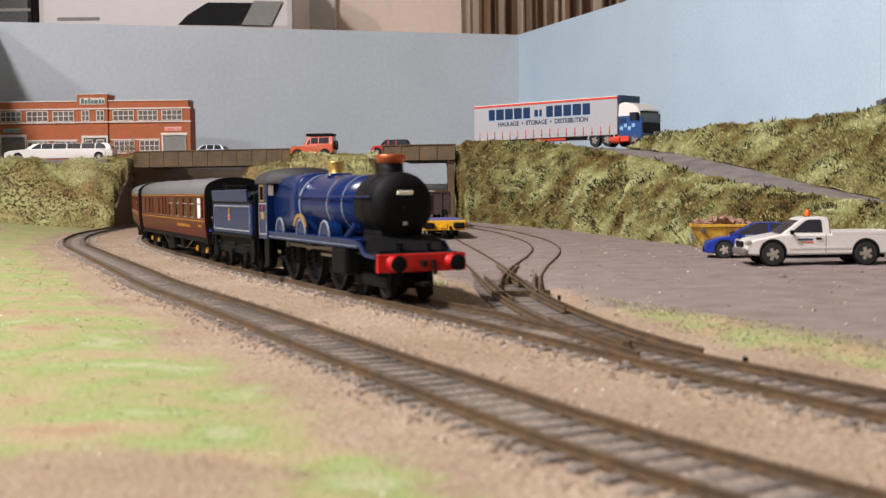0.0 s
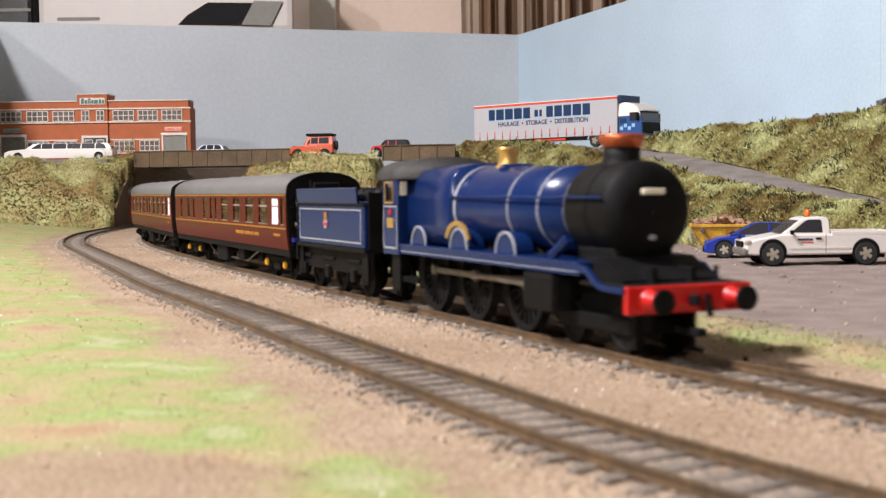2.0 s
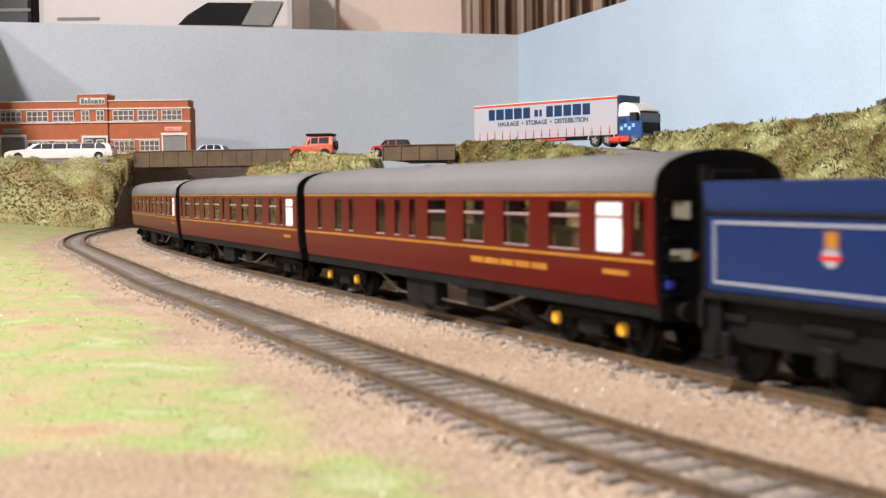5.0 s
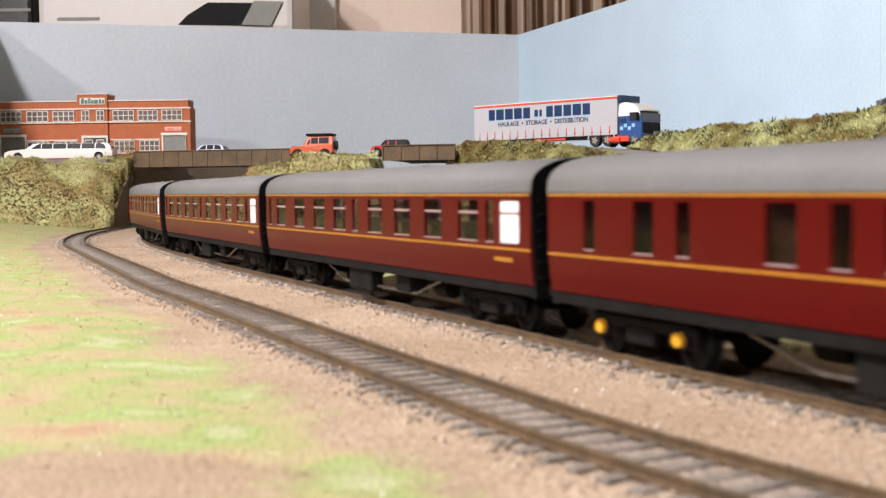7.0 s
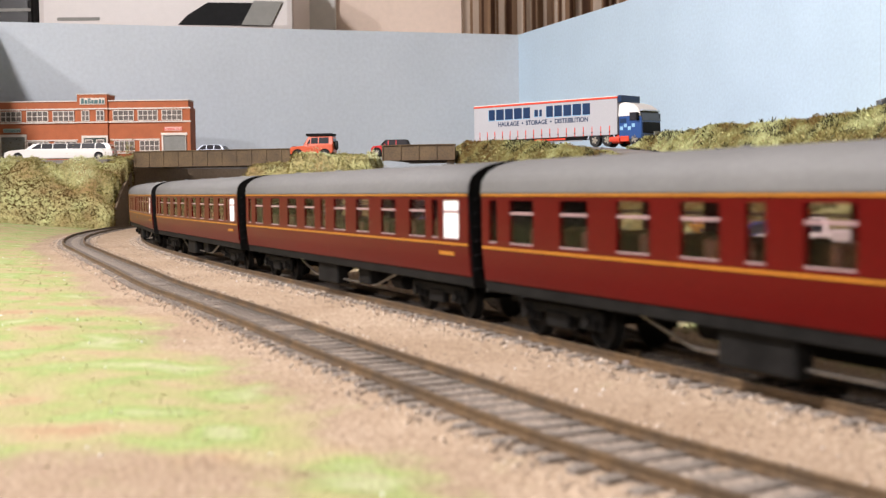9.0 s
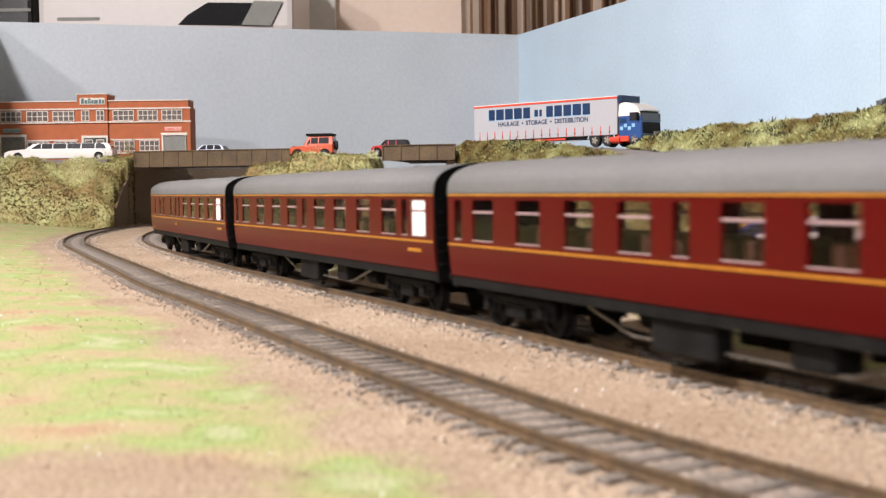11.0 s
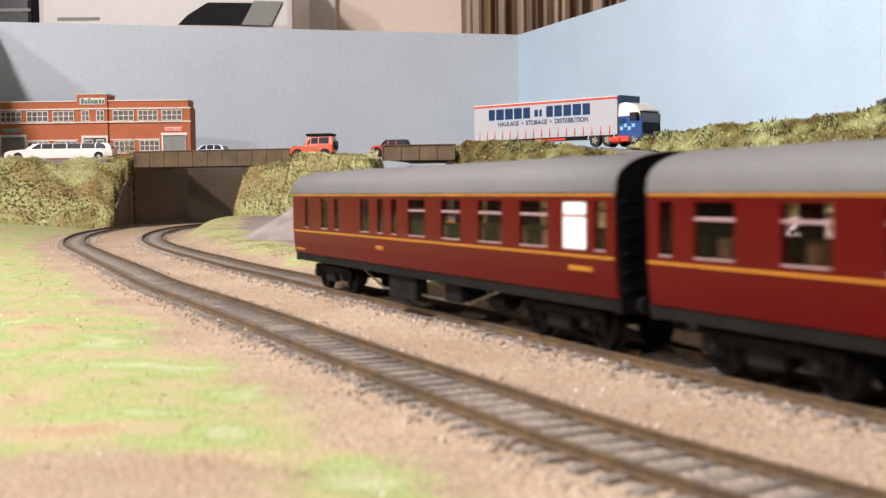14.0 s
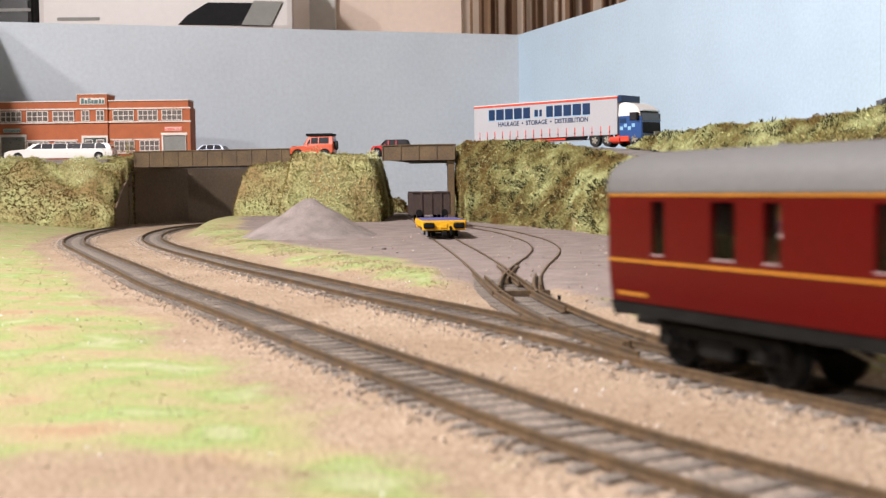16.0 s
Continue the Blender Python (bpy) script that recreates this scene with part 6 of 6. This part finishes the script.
# ---- loose bits ----
def chips(name, n, label, material, place, lo, hi):
    verts, tris = [], []
    for _ in range(n):
        x, y, z = place()
        r = random.uniform(lo, hi)
        o = Vector((x, y, z))
        ax = Euler((random.random() * 6, random.random() * 6, random.random() * 6)).to_matrix()
        k = len(verts)
        for c in ((1, 0, 0), (-1, 0, 0), (0, 1, 0), (0, -1, 0), (0, 0, 1), (0, 0, -1)):
            verts.append(tuple((o + ax @ Vector(c) * r * random.uniform(0.6, 1.2)) * MM))
        tris += [(k + a, k + b, k + c) for a, b, c in ((0, 2, 4), (2, 1, 4), (1, 3, 4), (3, 0, 4), (2, 0, 5), (1, 2, 5), (3, 1, 5), (0, 3, 5))]
    me = bpy.data.meshes.new(name)
    me.from_pydata(verts, [], tris)
    me.materials.append(material)
    return tagged(new(name, me), label, "grit", kind="stuff")


def beside(line, y0, y1, a, b):
    s0, s1 = s_at(line, y0), s_at(line, y1)

    def place():
        s = s0 + (s1 - s0) * random.random()
        p, t = along(line, s), along(line, s + 2) - along(line, s - 2)
        t = t / np.linalg.norm(t)
        o = random.choice((-1, 1)) * random.uniform(a, b)
        q = p + np.array([-t[1], t[0]]) * o
        return q[0], q[1], ground_z(q[0], q[1]) + 0.2
    return place


GRIT = scrub_mat("mixed_ballast_grit", (0.20, 0.155, 0.12), (0.34, 0.265, 0.20), (0.58, 0.49, 0.40), 400)
chips("ballast_grit", 4200, "grey and brown ballast chips beside the sleepers", GRIT, beside(OUTER, 130, 1300, 10, 21), 0.3, 0.75)
chips("ballast_grit", 3600, "grey and brown ballast chips beside the sleepers", GRIT, beside(MAIN, 200, 1300, 10, 21), 0.35, 0.9)
chips("ballast_grit", 1500, "tan ballast grit strewn over the ground", GRIT, beside(MAIN, 150, 1200, 18, 75), 0.2, 0.6)
chips("white_flecks", 240, "white flecks of scatter in the grass", WHITEP, beside(OUTER, 120, 900, 30, 130), 0.15, 0.5)


def yard_spot():
    while True:
        x, y = random.uniform(-120, 420), random.uniform(330, 1150)
        if side_of(MAIN, x, y, 8) > 30:
            return x, y, ground_z(x, y) + 0.2


chips("yard_stones", 700, "small dark stones on the yard dust", GRIT, yard_spot, 0.3, 1.0)


def fluff_at(n, size, place, name, material, label):
    verts, tris = [], []
    for _ in range(n):
        x, y, z = place()
        for _ in range(4):
            a = random.uniform(0, 6.283)
            up = Vector((random.gauss(0, 0.7), random.gauss(0, 0.7), 0.7)).normalized()
            ln = size * random.uniform(0.5, 1.4)
            sd = up.cross(Vector((math.cos(a), math.sin(a), 0.2))).normalized() * ln * random.uniform(0.12, 0.3)
            o = Vector((x + random.gauss(0, size), y + random.gauss(0, size), z - 0.2))
            k = len(verts)
            verts += [tuple((o - sd) * MM), tuple((o + sd) * MM), tuple((o + up * ln + sd * 0.4) * MM), tuple((o + up * ln * 0.9 - sd * 0.5) * MM)]
            tris += [(k, k + 1, k + 2), (k, k + 2, k + 3)]
    me = bpy.data.meshes.new(name)
    me.from_pydata(verts, [], tris)
    me.materials.append(material)
    return tagged(new(name, me), label, "grass", kind="stuff")


def west_grass():
    p = beside(OUTER, 150, 1400, 34, 190)
    while True:
        x, y, z = p()
        if side_of(OUTER, x, y, 8) < -34 and wave(x, y, 3, 45) > -0.25:
            return x, y, z


def strip_grass():
    p = beside(MAIN, 230, 1250, 40, 74)
    while True:
        x, y, z = p()
        if side_of(MAIN, x, y, 8) > 36 and abs(side_of(SIDING, x, y, 8)) > 26 and wave(x, y, 8, 40) > -0.2:
            return x, y, z


TURF = scrub_mat("pale_turf_scatter", (0.34, 0.28, 0.15), (0.36, 0.345, 0.17), (0.50, 0.49, 0.30), 30)
fluff_at(3500, 0.55, west_grass, "turf_scatter", TURF, "short pale green turf scatter beside the outer line")
fluff_at(4500, 0.7, strip_grass, "turf_scatter", TURF, "short green turf scatter between line and yard")

for x, y, h in ((45, 476, 3.6), (75, 304, 2.4)):
    ps = thing("marker_post", P(x, y, ground_z(x, y)), "tiny dark lineside marker post", "post")
    part("post", B(-0.6, 0.6, -0.6, 0.6, -0.5, h, 0.1), BLACK, ps)
    part("foot", B(-1.6, 1.6, -1, 1, -0.5, 0.8, 0.2), BLACK, ps)
for x, y, r in ((137, 1040, 5), (46, 305, 1.6), (155, 560, 1.8), (-40, 830, 1.8)):
    st = bmesh.new()
    bmesh.ops.create_icosphere(st, subdivisions=2, radius=r)
    for v in st.verts:
        v.co *= 1 + 0.3 * wave(v.co.x + x, v.co.y, v.co.z, r)
        v.co.z *= 0.7
    tagged(part("stone", st, HEAP, at=P(x, y, ground_z(x, y) + r * 0.4)), "single grey stone lying on the ground", "stone")


# ---- the train's run ----
RUN = [(0, 1770.5), (1, 1690), (2, 1598), (3.5, 1450), (6.5, 1130), (8, 944), (9, 825.5), (11.5, 499.5), (13, 301), (14.5, 94.5), (16, -107)]


def lead(t):
    """How far along the line the first coach's middle is at a time: a smooth run through known places."""
    i = max(0, min(len(RUN) - 2, sum(1 for a, _ in RUN if a <= t) - 1))

    def slope(j):
        a, b = max(0, j - 1), min(len(RUN) - 1, j + 1)
        return (RUN[b][1] - RUN[a][1]) / (RUN[b][0] - RUN[a][0])
    (t0, s0), (t1, s1) = RUN[i], RUN[i + 1]
    h = t1 - t0
    u = (t - t0) / h
    return (2 * u ** 3 - 3 * u * u + 1) * s0 + (u ** 3 - 2 * u * u + u) * h * slope(i) + (3 * u * u - 2 * u ** 3) * s1 + (u ** 3 - u * u) * h * slope(i + 1)


def on_track(s, half):
    a, b = along(MAIN, s - half), along(MAIN, s + half)
    m, d = (a + b) / 2, a - b
    return P(m[0], m[1], 0, math.degrees(math.atan2(d[1], d[0])))


def motions():
    times = [k * 0.25 for k in range(65)]
    for ob, lag, half in TRAIN:
        walk(ob, [(t, on_track(lead(t) + lag, half)) for t in times])
    fine = [k / 15 for k in range(241)]
    for ob, m, radius in WHEELS:
        walk(ob, [(t, m @ pose(0, 0, 0, 0, math.degrees((lead(0) - lead(t)) / radius), 0)) for t in fine])
    for ob, m, throw, radius in RODS:
        rows = []
        for t in fine:
            a = (lead(0) - lead(t)) / radius
            rows.append((t, m @ P(throw * math.sin(a), 0, throw * math.cos(a))))
        walk(ob, rows)


motions()
